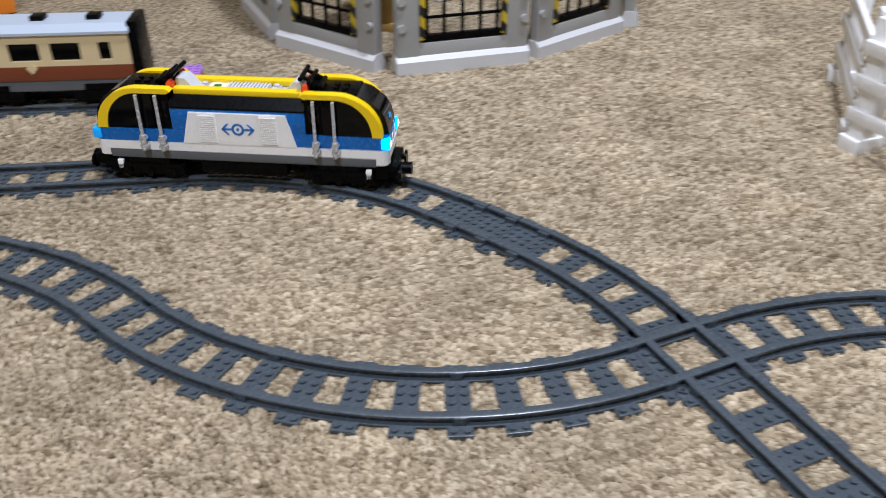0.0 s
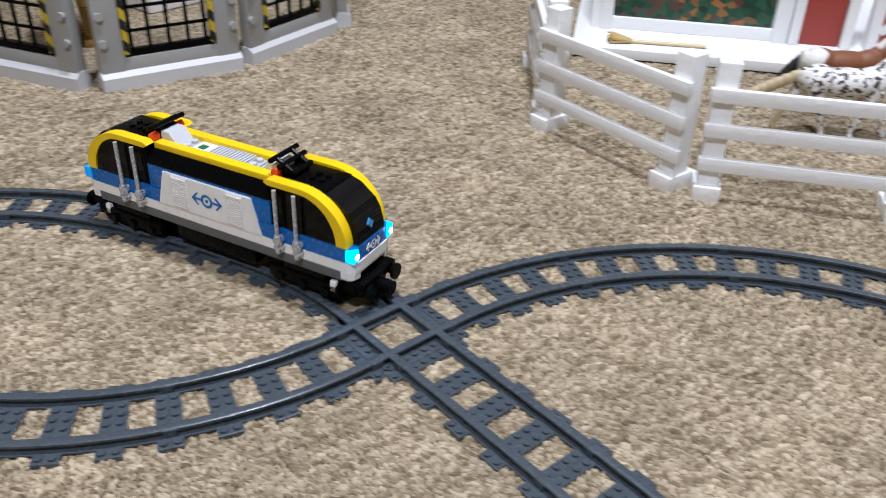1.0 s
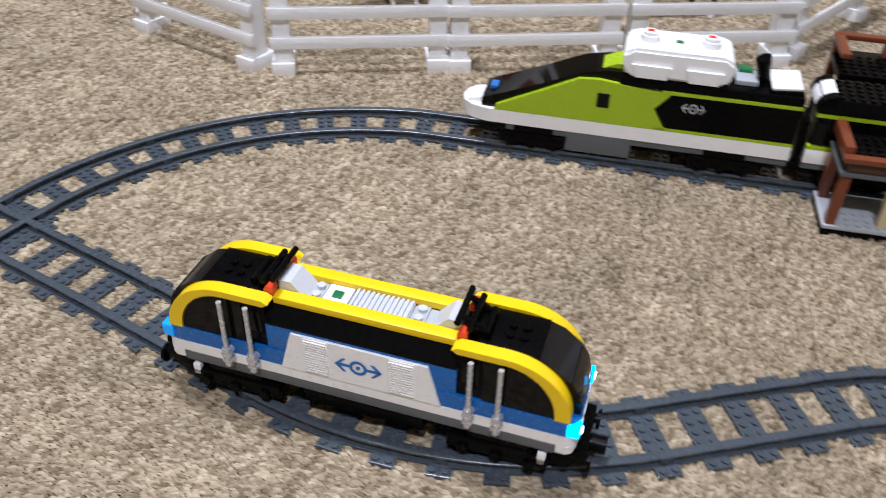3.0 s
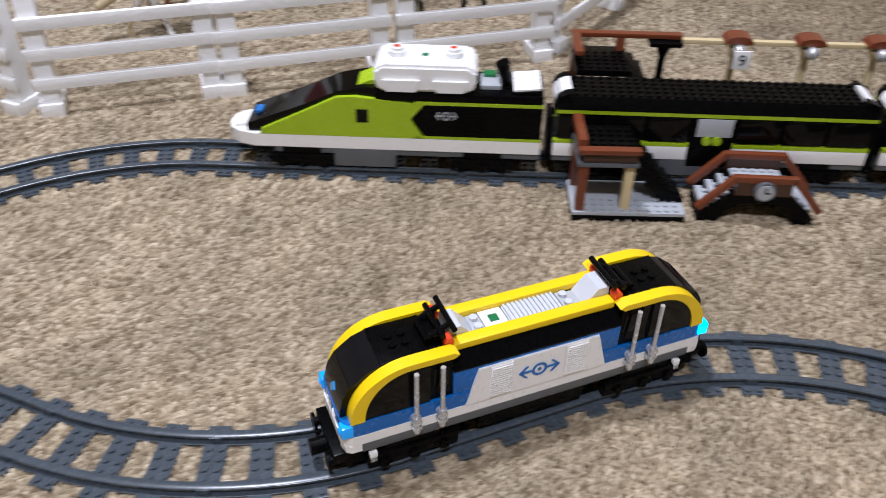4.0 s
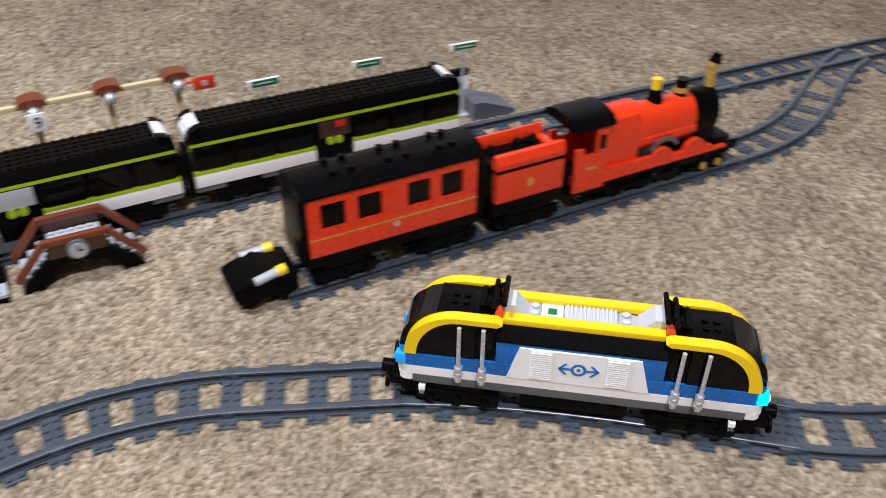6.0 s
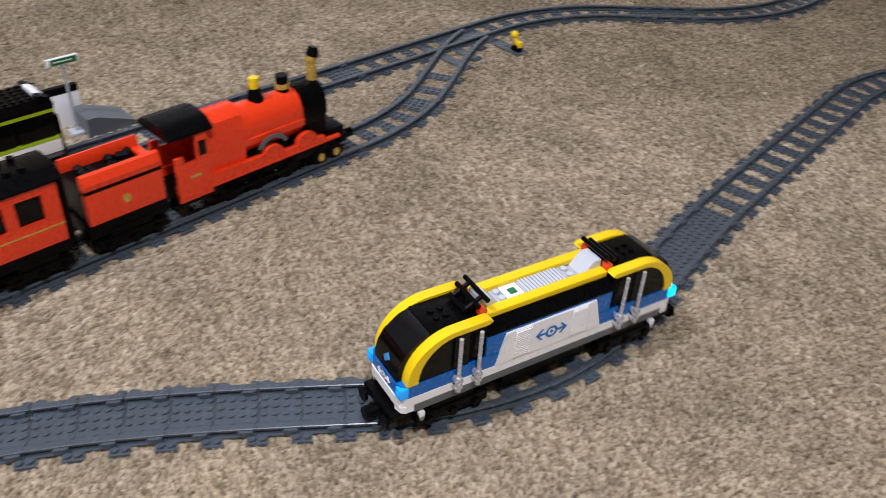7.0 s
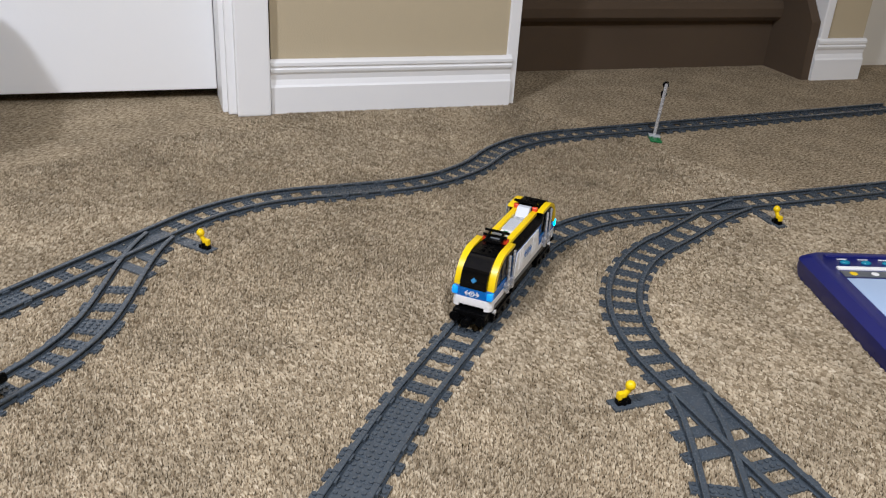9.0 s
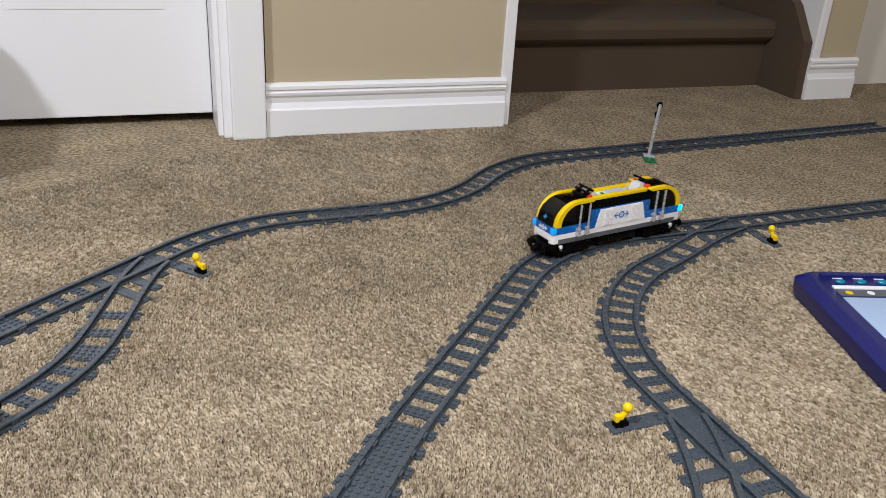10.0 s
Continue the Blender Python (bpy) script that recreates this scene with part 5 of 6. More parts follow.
def far_platform(m):
    """The far side of the station: landing, beam, lamps and signs on posts. x along the line."""
    ob = thing("station_gallery", m, "toy station gallery with brown and tan beams, lamps and signs", "toy building")
    b = B()
    box(b, -0.01, 0.34, -0.012, 0.030, 0.0, 0.0064, 0.0006)
    part("base", b, DGREY, ob)
    b = B()
    box(b, 0.0, 0.052, -0.030, 0.024, 0.0850, 0.0910, 0.0005)
    studs(b, [0.006 + 0.008 * k for k in range(6)], [-0.024, -0.016, -0.008, 0.0, 0.008], 0.0910)
    part("landing", b, BLACK, ob)
    b = B()
    box(b, 0.052, 0.060, -0.030, 0.024, 0.0770, 0.0850, 0.0005)
    box(b, 0.060, 0.068, -0.030, 0.024, 0.0690, 0.0770, 0.0005)
    part("step", b, BLACK, ob)
    for x, y in ((0.004, 0.018), (0.046, 0.018)):
        b = B()
        box(b, x - 0.004, x + 0.004, y - 0.004, y + 0.004, 0.0064, 0.1040, 0.0005)
        part("post", b, BROWN, ob)
    b = B()
    box(b, -0.002, 0.104, 0.014, 0.022, 0.1040, 0.1085, 0.0006)
    box(b, -0.002, 0.006, -0.028, 0.014, 0.1040, 0.1085, 0.0006)
    part("brown_beam", b, BROWN, ob)
    b = B()
    box(b, 0.104, 0.300, 0.0150, 0.0210, 0.0995, 0.1040, 0.0005)
    part("tan_beam", b, TAN, ob)
    for i, x in enumerate((0.088, 0.157, 0.226, 0.292)):
        b = B()
        cyl(b, (x, 0.018, 0.0064), (x, 0.018, 0.0860), 0.0036, 12)
        cyl(b, (x, 0.018, 0.0860), (x, 0.018, 0.0985), 0.0040, 14, 0.0085)
        pst = part("post", b, TAN if i != 0 else BLACK, ob)
        b = B()
        if i == 0:
            box(b, x - 0.016, x + 0.016, 0.006, 0.028, 0.0990, 0.1030, 0.0008)
            part("sign_board", b, BLACK, pst)
        else:
            prism(b, [(x - 0.014, 0.1040), (x + 0.014, 0.1040), (x + 0.011, 0.1090), (x + 0.004, 0.1110), (x - 0.004, 0.1110), (x - 0.011, 0.1090)], 0.008, 0.026)
            part("cap", b, BROWN, pst, "reddish brown curved cap")
            b = B()
            bmesh.ops.create_uvsphere(b, u_segments=14, v_segments=8, radius=0.0062, matrix=pose(x, 0.005, 0.0985))
            part("lamp", b, SILVER, pst, "small silver lamp")
    b = B()
    box(b, 0.150, 0.166, -0.006, -0.004, 0.0850, 0.1030, 0.0004)
    sg = part("number_sign", b, WHITE, ob, "white number sign reading nine")
    cu = bpy.data.curves.new("digit", "FONT")
    cu.body, cu.size, cu.extrude, cu.align_x = "9", 0.016, 0.0002, "CENTER"
    tx = new("digit", cu)
    tx.data.materials.append(BLACK)
    tx.parent = sg
    tx.matrix_basis = Matrix.Translation((0.158, -0.0062, 0.0885)) @ Matrix.Rotation(math.pi / 2, 4, "X")
    b = B()
    cyl(b, (0.292, 0.006, 0.0990), (0.318, 0.006, 0.1000), 0.0014, 8)
    box(b, 0.306, 0.328, 0.003, 0.0045, 0.0905, 0.1040, 0.0004)
    rs = part("red_sign", b, REDTR, ob, "red square flag sign")
    b = B()
    cyl(b, (0.317, 0.0018, 0.0972), (0.317, 0.0030, 0.0972), 0.0030, 12)
    part("mark", b, LGREY, rs)
    return ob


platform_tower(pose(0.3620, -0.5592, 0, 0, 0, -70.5))
foot_bridge(pose(0.4024, -0.6623, 0, 0, 0, -72.5))
far_platform(line_frame(0.735, -0.062))


def name_sign(m):
    ob = thing("platform_sign", m, "small green and white station sign on a thin grey post", "sign", "green platform signs")
    b = B()
    cyl(b, (0, 0, 0.004), (0, 0, 0.084), 0.0016, 10)
    box(b, -0.008, 0.008, -0.008, 0.008, 0, 0.0045, 0.0006)
    part("post", b, LGREY, ob)
    b = B()
    box(b, -0.017, 0.017, -0.0015, 0.0015, 0.0835, 0.0920, 0.0004)
    bd = part("board", b, WHITE, ob)
    b = B()
    box(b, -0.0130, 0.0155, -0.0021, -0.0015, 0.0848, 0.0910)
    fc = part("face", b, GREEN, bd)
    b = B()
    for k in range(5):
        box(b, -0.009 + 0.0040 * k, -0.0065 + 0.0040 * k, -0.0024, -0.0021, 0.0872, 0.0886)
    part("writing", b, WHITE, fc, smooth=False)
    return ob


for s in (1.110, 1.223, 1.340):
    name_sign(line_frame(s, -0.060))


def ramp_end(m):
    ob = thing("platform_ramp", m, "grey sloped toy platform end with a white panel behind the coach", "toy building")
    b = B()
    prism(b, [(0, 0), (0.055, 0), (0.055, 0.008), (0.012, 0.024), (0, 0.024)], -0.02, 0.02)
    part("ramp", b, DGREY, ob)
    b = B()
    box(b, -0.026, 0.012, 0.0205, 0.0265, 0.0, 0.042, 0.0006)
    part("panel", b, WHITE, ob)
    b = B()
    box(b, -0.026, 0.012, 0.0200, 0.0270, 0.0421, 0.0500, 0.0006)
    part("cap", b, BLACK, ob, "black top edge of the panel")
    return ob


ramp_end(line_frame(1.345, 0.0) @ Matrix.Translation((0.0, 0.058, 0)))

# ---------------- white fence ----------------
FENCE_WHITE = paint_mat("white_painted_wood", (0.89, 0.89, 0.88), 0.45, 14, 0.35, 0.05)
PANEL = 0.163


def fence_panel():
    ob = thing("toy_fence_panel", Matrix(), "white painted wooden toy fence panel with three rails on the carpet", "toy fence", "white fence panels")
    for x in (0.0, PANEL - 0.0):
        b = B()
        box(b, x - 0.0095, x + 0.0095, -0.0095, 0.0095, 0.0, 0.128, 0.0015)
        p = part("post", b, FENCE_WHITE, ob)
        b = B()
        box(b, x - 0.0120, x + 0.0120, -0.0180, 0.0180, 0.0, 0.0155, 0.0015)
        part("foot", b, FENCE_WHITE, p)
    for z in (0.030, 0.062, 0.094):
        b = B()
        box(b, -0.0125, PANEL + 0.0125, -0.0150, -0.0090, z, z + 0.0125, 0.0012)
        part("rail", b, FENCE_WHITE, ob)
    return ob


def fence_at(x0, y0, x1, y1):
    h = math.atan2(y1 - y0, x1 - x0)
    return place(x0, y0, h)


spots = [(0.352, 0.188, 0.344, 0.022), (0.3535, -0.006, 0.4505, -0.135), (0.4635, -0.156, 0.561, -0.287), (0.577, -0.311, 0.672, -0.440), (0.702, -0.450, 0.866, -0.492), (0.480, 0.330, 0.370, 0.206)]
fp = fence_panel()
for i, sp in enumerate(spots):
    if i:
        copy_thing(fp, fence_at(*sp))
fp.matrix_basis = fence_at(*spots[0])


# ---------------- grey pen with barred gates ----------------
PEN = paint_mat("grey_moulded_plastic", (0.36, 0.36, 0.345), 0.45, 12, 0.1, 0.05)
PENL = paint_mat("pale_grey_plastic", (0.60, 0.60, 0.60), 0.45, 12, 0.1, 0.04)


def hazard_mat():
    m, nt, p = node_mat("yellow_black_hazard_stripe")
    tc = nt.nodes.new("ShaderNodeTexCoord")
    w = nt.nodes.new("ShaderNodeTexWave")
    w.bands_direction = "DIAGONAL"
    w.inputs["Scale"].default_value = 26
    r = nt.nodes.new("ShaderNodeValToRGB")
    r.color_ramp.interpolation = "CONSTANT"
    r.color_ramp.elements[0].color = (0.012, 0.012, 0.012, 1)
    r.color_ramp.elements[1].color = (0.62, 0.46, 0.02, 1)
    r.color_ramp.elements[1].position = 0.5
    nt.links.new(tc.outputs["Object"], w.inputs["Vector"])
    nt.links.new(w.outputs["Fac"], r.inputs[0])
    nt.links.new(r.outputs[0], p.inputs["Base Color"])
    p.inputs["Roughness"].default_value = 0.4
    return m


HAZARD = hazard_mat()


def pen_panel():
    ob = thing("toy_pen_panel", Matrix(), "grey plastic toy pen panel with black barred gate and hazard stripes", "toy fence", "grey pen panels")
    W, T = 0.165, 0.24
    b = B()
    prism(b, [(-0.012, 0.0), (0.010, 0.0), (0.010, 0.012), (0.006, 0.022), (-0.006, 0.022), (-0.012, 0.016)], 0.001, W - 0.001, "x")
    part("sill", b, PENL, ob, "pale grey bevelled foot strip")
    b = B()
    box(b, 0.002, 0.030, -0.007, 0.007, 0.018, T, 0.002)
    box(b, W - 0.030, W - 0.002, -0.007, 0.007, 0.018, T, 0.002)
    box(b, 0.028, W - 0.028, -0.0065, 0.0065, 0.018, 0.036, 0.001)
    box(b, 0.028, W - 0.028, -0.0065, 0.0065, T - 0.03, T, 0.001)
    part("frame", b, PEN, ob)
    for sx, x in ((-1, 0.008), (1, W - 0.008)):
        for z in (0.055, 0.085, 0.125):
            b = B()
            cyl(b, (x, -0.007, z), (x, -0.011, z), 0.0045, 12)
            part("rivet", b, PEN, ob)
        b = B()
        box(b, 0.030 if sx < 0 else W - 0.036, 0.036 if sx < 0 else W - 0.030, -0.009, -0.002, 0.040, T - 0.03, 0.0004)
        part("stripe", b, HAZARD, ob, "yellow and black hazard stripe")
    b = B()
    box(b, 0.034, W - 0.034, -0.006, 0.003, 0.0365, 0.0440, 0.001)
    gate_ = part("gate", b, BLACK, ob, "black barred gate")
    for x in (0.040, 0.0605, 0.0825, 0.1045, 0.125):
        b = B()
        cyl(b, (x, -0.002, 0.040), (x, -0.002, T - 0.03), 0.0022, 8)
        part("bar", b, BLACK, gate_)
    for z in (0.064, 0.090, 0.118, 0.146, 0.175):
        b = B()
        cyl(b, (0.034, -0.002, z), (W - 0.034, -0.002, z), 0.0020, 8)
        part("bar", b, BLACK, gate_)
    return ob


pn = pen_panel()
pens = [(-0.068, 0.722, 0.011, 0.572), (0.020, 0.563, 0.184, 0.541), (0.192, 0.545, 0.358, 0.596), (0.371, 0.596, 0.456, 0.738), (-0.066, 0.905, -0.068, 0.738)]
for i, sp in enumerate(pens):
    if i:
        copy_thing(pn, fence_at(*sp))
pn.matrix_basis = fence_at(*pens[0])

# ---------------- horses and other figures ----------------
def coat_mat(name, base, spot, scale, cut, tail, rough=0.55):
    m, nt, p = node_mat(name)
    tc = nt.nodes.new("ShaderNodeTexCoord")
    n = nt.nodes.new("ShaderNodeTexNoise")
    n.inputs["Scale"].default_value = scale
    n.inputs["Detail"].default_value = 1.5
    nt.links.new(tc.outputs["Object"], n.inputs["Vector"])
    r = nt.nodes.new("ShaderNodeValToRGB")
    r.color_ramp.elements[0].position, r.color_ramp.elements[0].color = cut, (*base, 1)
    r.color_ramp.elements[1].position, r.color_ramp.elements[1].color = cut + 0.03, (*spot, 1)
    nt.links.new(n.outputs["Fac"], r.inputs[0])
    sx = nt.nodes.new("ShaderNodeSeparateXYZ")
    nt.links.new(tc.outputs["Object"], sx.inputs[0])
    mr = nt.nodes.new("ShaderNodeMapRange")
    mr.inputs["From Min"].default_value, mr.inputs["From Max"].default_value = -0.054, -0.060
    nt.links.new(sx.outputs["X"], mr.inputs["Value"])
    mx = nt.nodes.new("ShaderNodeMix")
    mx.data_type = "RGBA"
    mx.inputs[7].default_value = (*tail, 1)
    nt.links.new(mr.outputs["Result"], mx.inputs[0])
    nt.links.new(r.outputs[0], mx.inputs[6])
    nt.links.new(mx.outputs[2], p.inputs["Base Color"])
    p.inputs["Roughness"].default_value = rough
    return m


def horse(m, mat, label, stride=1.0, flow=0.040, head_up=1.0):
    b = B()

    def blob(x, y, z, a, c, d, ry=0):
        bmesh.ops.create_uvsphere(b, u_segments=16, v_segments=10, radius=1.0, matrix=pose(x, y, z, 0, ry, 0) @ Matrix.Diagonal((a, c, d, 1)))

    blob(0, 0, 0.078, 0.046, 0.0175, 0.0200)
    blob(0.030, 0, 0.080, 0.022, 0.0165, 0.0215)
    blob(-0.032, 0, 0.080, 0.023, 0.0180, 0.0210)
    top = 0.128 + 0.010 * (head_up - 1)
    for k in range(6):
        u = k / 5
        blob(0.040 + 0.026 * u, 0, 0.088 + (top - 0.088) * u, 0.0150 - 0.005 * u, 0.0110 - 0.003 * u, 0.0170 - 0.007 * u, 25)
    blob(0.074, 0, top - 0.003, 0.0110, 0.0062, 0.0075, 35)
    blob(0.086, 0, top - 0.012, 0.0100, 0.0048, 0.0055, 40)
    blob(0.063, 0.004, top + 0.009, 0.0020, 0.0020, 0.0050)
    blob(0.063, -0.004, top + 0.009, 0.0020, 0.0020, 0.0050)
    for k in range(6):
        u = k / 5
        blob(0.034 + 0.028 * u, 0, 0.100 + (top - 0.094) * u, 0.0070, 0.0030, 0.0085, 30)
    for x, sy, d in ((0.034, 1, 0.016), (0.036, -1, -0.012), (-0.040, 1, -0.018), (-0.038, -1, 0.012)):
        d *= stride
        y = sy * 0.009
        kx = x + d * 0.6
        cyl(b, (x, y, 0.074), (kx, y, 0.040), 0.0085, 10, 0.0048)
        cyl(b, (kx, y, 0.042), (x + d, y, 0.010), 0.0044, 10, 0.0034)
        cyl(b, (x + d, y, 0.010), (x + d + 0.003, y, 0.0), 0.0042, 10, 0.0062)
    for k in range(7):
        u = k / 6
        blob(-0.052 - 0.030 * u * stride, 0, 0.088 - flow * u, 0.0060 + 0.003 * math.sin(u * 3), 0.0050, 0.0085)
    me = mesh_of("toy_horse", b, mat, True)
    ob = new("toy_horse", me)
    ob.matrix_basis = m
    rm = ob.modifiers.new("join", "REMESH")
    rm.mode, rm.voxel_size, rm.use_smooth_shade = "VOXEL", 0.0017, True
    sm = ob.modifiers.new("soft", "SMOOTH")
    sm.factor, sm.iterations = 0.5, 4
    return tagged(ob, label, "toy horse", "toy horses")


APPA = coat_mat("white_coat_black_spots", (0.74, 0.72, 0.68), (0.05, 0.045, 0.045), 150, 0.56, (0.50, 0.40, 0.24))
PINTO = coat_mat("brown_and_white_coat", (0.20, 0.070, 0.025), (0.72, 0.69, 0.64), 17, 0.55, (0.012, 0.01, 0.01))
PALE = coat_mat("grey_white_coat", (0.62, 0.58, 0.52), (0.40, 0.35, 0.30), 40, 0.58, (0.5, 0.46, 0.4))
PIEBALD = coat_mat("black_and_white_coat", (0.018, 0.016, 0.016), (0.74, 0.71, 0.66), 16, 0.50, (0.02, 0.02, 0.02))
horse(pose(0.575, -0.012, 0, 0, 0, -46) @ Matrix.Diagonal((0.86, 1, 0.77, 1)), APPA, "white toy horse with black spots galloping on the carpet", 1.7, 0.030)
horse(pose(0.642, 0.024, 0, 0, 0, -44) @ Matrix.Diagonal((0.86, 0.86, 0.72, 1)), PINTO, "brown and white toy horse standing by the stable", 0.8)
horse(pose(0.823, -0.181, 0, 0, 0, 247) @ Matrix.Diagonal((0.9, 0.9, 1, 1)), PALE, "pale grey toy horse standing inside the fence", 0.5)
horse(pose(0.735, -0.300, 0, 0, 0, 128), PIEBALD, "black and white toy horse standing inside the fence", 0.7)

STRAW = paint_mat("tan_straw", (0.50, 0.36, 0.13), 0.7, 60, 0.6, 0.18)
BALE = paint_mat("tan_wound_plastic", (0.46, 0.36, 0.17), 0.5, 30, 0.2, 0.08)


def barrel(m):
    ob = thing("round_bale", m, "tan round wound bale standing on end on the carpet", "toy bale")
    b = B()
    prof = []
    n = 26
    for k in range(n):
        z = 0.092 * k / n
        prof += [(0.0365, z), (0.0385, z + 0.092 / n * 0.35), (0.0385, z + 0.092 / n * 0.65)]
    prof.append((0.0365, 0.092))
    rings = []
    for r, z in prof:
        rings.append([b.verts.new((r * math.cos(2 * math.pi * i / 32), r * math.sin(2 * math.pi * i / 32), z)) for i in range(32)])
    for r0, r1 in zip(rings, rings[1:]):
        for i in range(32):
            b.faces.new((r0[i], r0[(i + 1) % 32], r1[(i + 1) % 32], r1[i]))
    b.faces.new(rings[0][::-1])
    b.faces.new(rings[-1])
    part("body", b, BALE, ob, "ridged wound side")
    for sx in (-1, 1):
        b = B()
        box(b, sx * 0.022 - 0.006, sx * 0.022 + 0.006, -0.004, 0.004, 0.0918, 0.0926)
        part("slot", b, DBROWN, ob, smooth=False)
    return ob


barrel(pose(0.763, -0.083, 0, 0, 0, 20))

# ---------------- stable ----------------
STAB = paint_mat("white_stable_paint", (0.82, 0.82, 0.81), 0.45, 16, 0.15, 0.04)
BARN = paint_mat("barn_red_paint", (0.33, 0.045, 0.030), 0.5, 16, 0.2, 0.10)


def scene_print():
    m, nt, p = node_mat("dark_green_printed_shelf")
    tc = nt.nodes.new("ShaderNodeTexCoord")
    v = nt.nodes.new("ShaderNodeTexVoronoi")
    v.inputs["Scale"].default_value = 110
    nt.links.new(tc.outputs["Object"], v.inputs["Vector"])
    sep = nt.nodes.new("ShaderNodeSeparateColor")
    nt.links.new(v.outputs["Color"], sep.inputs[0])
    r = nt.nodes.new("ShaderNodeValToRGB")
    e = r.color_ramp.elements
    e[0].color, e[1].color = (0.006, 0.030, 0.018, 1), (0.012, 0.060, 0.035, 1)
    for pos, c in ((0.55, (0.02, 0.09, 0.05, 1)), (0.75, (0.10, 0.03, 0.03, 1)), (0.88, (0.30, 0.12, 0.04, 1))):
        q = e.new(pos)
        q.color = c
    nt.links.new(sep.outputs[0], r.inputs[0])
    nt.links.new(r.outputs[0], p.inputs["Base Color"])
    p.inputs["Roughness"].default_value = 0.25
    return m


def stable(m):
    ob = thing("toy_stable", m, "white wooden toy stable with red panels and a dark window", "toy building")
    b = B()
    box(b, 0.0, 0.68, 0.0, 0.42, 0.004, 0.0165, 0.001)
    part("floor_board", b, STAB, ob, "white base board")
    b = B()
    box(b, 0.004, 0.67, 0.003, 0.41, 0.0, 0.004)
    part("feet", b, DBROWN, ob)
    y0, y1 = 0.088, 0.100
    b = B()
    box(b, 0.030, 0.270, y0, y1, 0.0166, 0.0320, 0.001)
    box(b, 0.030, 0.048, y0 - 0.006, y1 + 0.002, 0.0166, 0.30, 0.001)
    box(b, 0.255, 0.275, y0 - 0.006, y1 + 0.002, 0.0166, 0.30, 0.001)
    box(b, 0.048, 0.255, y0, y1, 0.16, 0.30, 0.001)
    part("window_wall", b, STAB, ob)
    b = B()
    box(b, 0.048, 0.255, y1 - 0.004, y1, 0.032, 0.16)
    part("window", b, scene_print(), ob, "dark green window with toy tack inside")
    b = B()
    box(b, 0.290, 0.340, y0, y1, 0.0166, 0.30, 0.001)
    part("red_panel", b, BARN, ob)
    for x in (0.276, 0.341, 0.372, 0.480, 0.500, 0.600, 0.640):
        b = B()
        box(b, x, x + 0.013, y0 - 0.008, y1 + 0.001, 0.0167, 0.30, 0.001)
        part("post", b, STAB, ob)
    for x0, x1 in ((0.386, 0.479), (0.514, 0.599)):
        b = B()
        box(b, x0, x1, y0, y1, 0.0166, 0.22, 0.001)
        d = part("stable_door", b, BARN, ob, "red stable door with white diagonal brace")
        for a, c in (((x0, 0.04), (x1, 0.12)), ((x0, 0.12), (x1, 0.04))):
            b = B()
            vx, vz = c[0] - a[0], c[1] - a[1]
            bb = B()
            box(bb, 0, math.hypot(vx, vz), -0.005, 0.0, -0.005, 0.005, 0.0005)
            merge(b, bb, Matrix.Translation((a[0], y0 - (0.0 if vz > 0 else 0.0002), a[1])) @ Matrix.Rotation(-math.atan2(vz, vx), 4, "Y"))
            part("brace", b, STAB, d)
    b = B()
    box(b, 0.655, 0.67, y0, 0.41, 0.0167, 0.30)
    box(b, 0.02, 0.03, y0, 0.41, 0.0167, 0.30)
    box(b, 0.03, 0.655, 0.40, 0.41, 0.0167, 0.30)
    part("back_walls", b, STAB, ob)
    return ob


STABLE = pose(0.539, 0.3265, 0, 0, 0, -51.7)
stable(STABLE)


def broom(m):
    ob = thing("toy_broom", m, "tan straw toy broom lying on the white board", "toy broom")
    b = B()
    cyl(b, (0.022, 0, 0.0022), (0.105, 0.002, 0.0022), 0.0021, 10)
    part("handle", b, TAN, ob)
    b = B()
    rng = random.Random(3)
    for k in range(60):
        y = rng.uniform(-0.009, 0.009)
        z = rng.uniform(0.001, 0.009)
        cyl(b, (0.024, y * 0.35, 0.003), (rng.uniform(-0.004, 0.004), y, z), 0.0011, 5)
    part("bristles", b, STRAW, ob)
    return ob


broom(pose(0.5914, 0.3068, 0.0166, 0, 0, -51.2) @ Matrix.Diagonal((1.16, 1.16, 1.16, 1)))


def pen_figure(m):
    b = B()
    for x, y, z, a, c, d in ((0, 0, 0.13, 0.07, 0.035, 0.045), (0.05, 0, 0.16, 0.03, 0.025, 0.03), (-0.08, 0, 0.12, 0.05, 0.015, 0.02)):
        bmesh.ops.create_uvsphere(b, u_segments=16, v_segments=10, radius=1.0, matrix=pose(x, y, z) @ Matrix.Diagonal((a, c, d, 1)))
    for x, y in ((0.02, 0.022), (-0.01, -0.022)):
        cyl(b, (x, y, 0.12), (x - 0.01, y, 0.055), 0.022, 12, 0.012)
        cyl(b, (x - 0.01, y, 0.058), (x, y, 0.012), 0.012, 12, 0.010)
        box(b, x - 0.012, x + 0.028, y - 0.012, y + 0.012, 0, 0.014, 0.004)
    ob = new("toy_animal_figure", mesh_of("toy_animal_figure", b, paint_mat("ochre_painted_plastic", (0.40, 0.25, 0.07), 0.5, 14, 0.3, 0.25), True))
    ob.matrix_basis = m
    return tagged(ob, "ochre plastic toy animal figure standing inside the grey pen", "toy figure")


pen_figure(pose(0.06, 0.735, 0, 0, 0, 60))


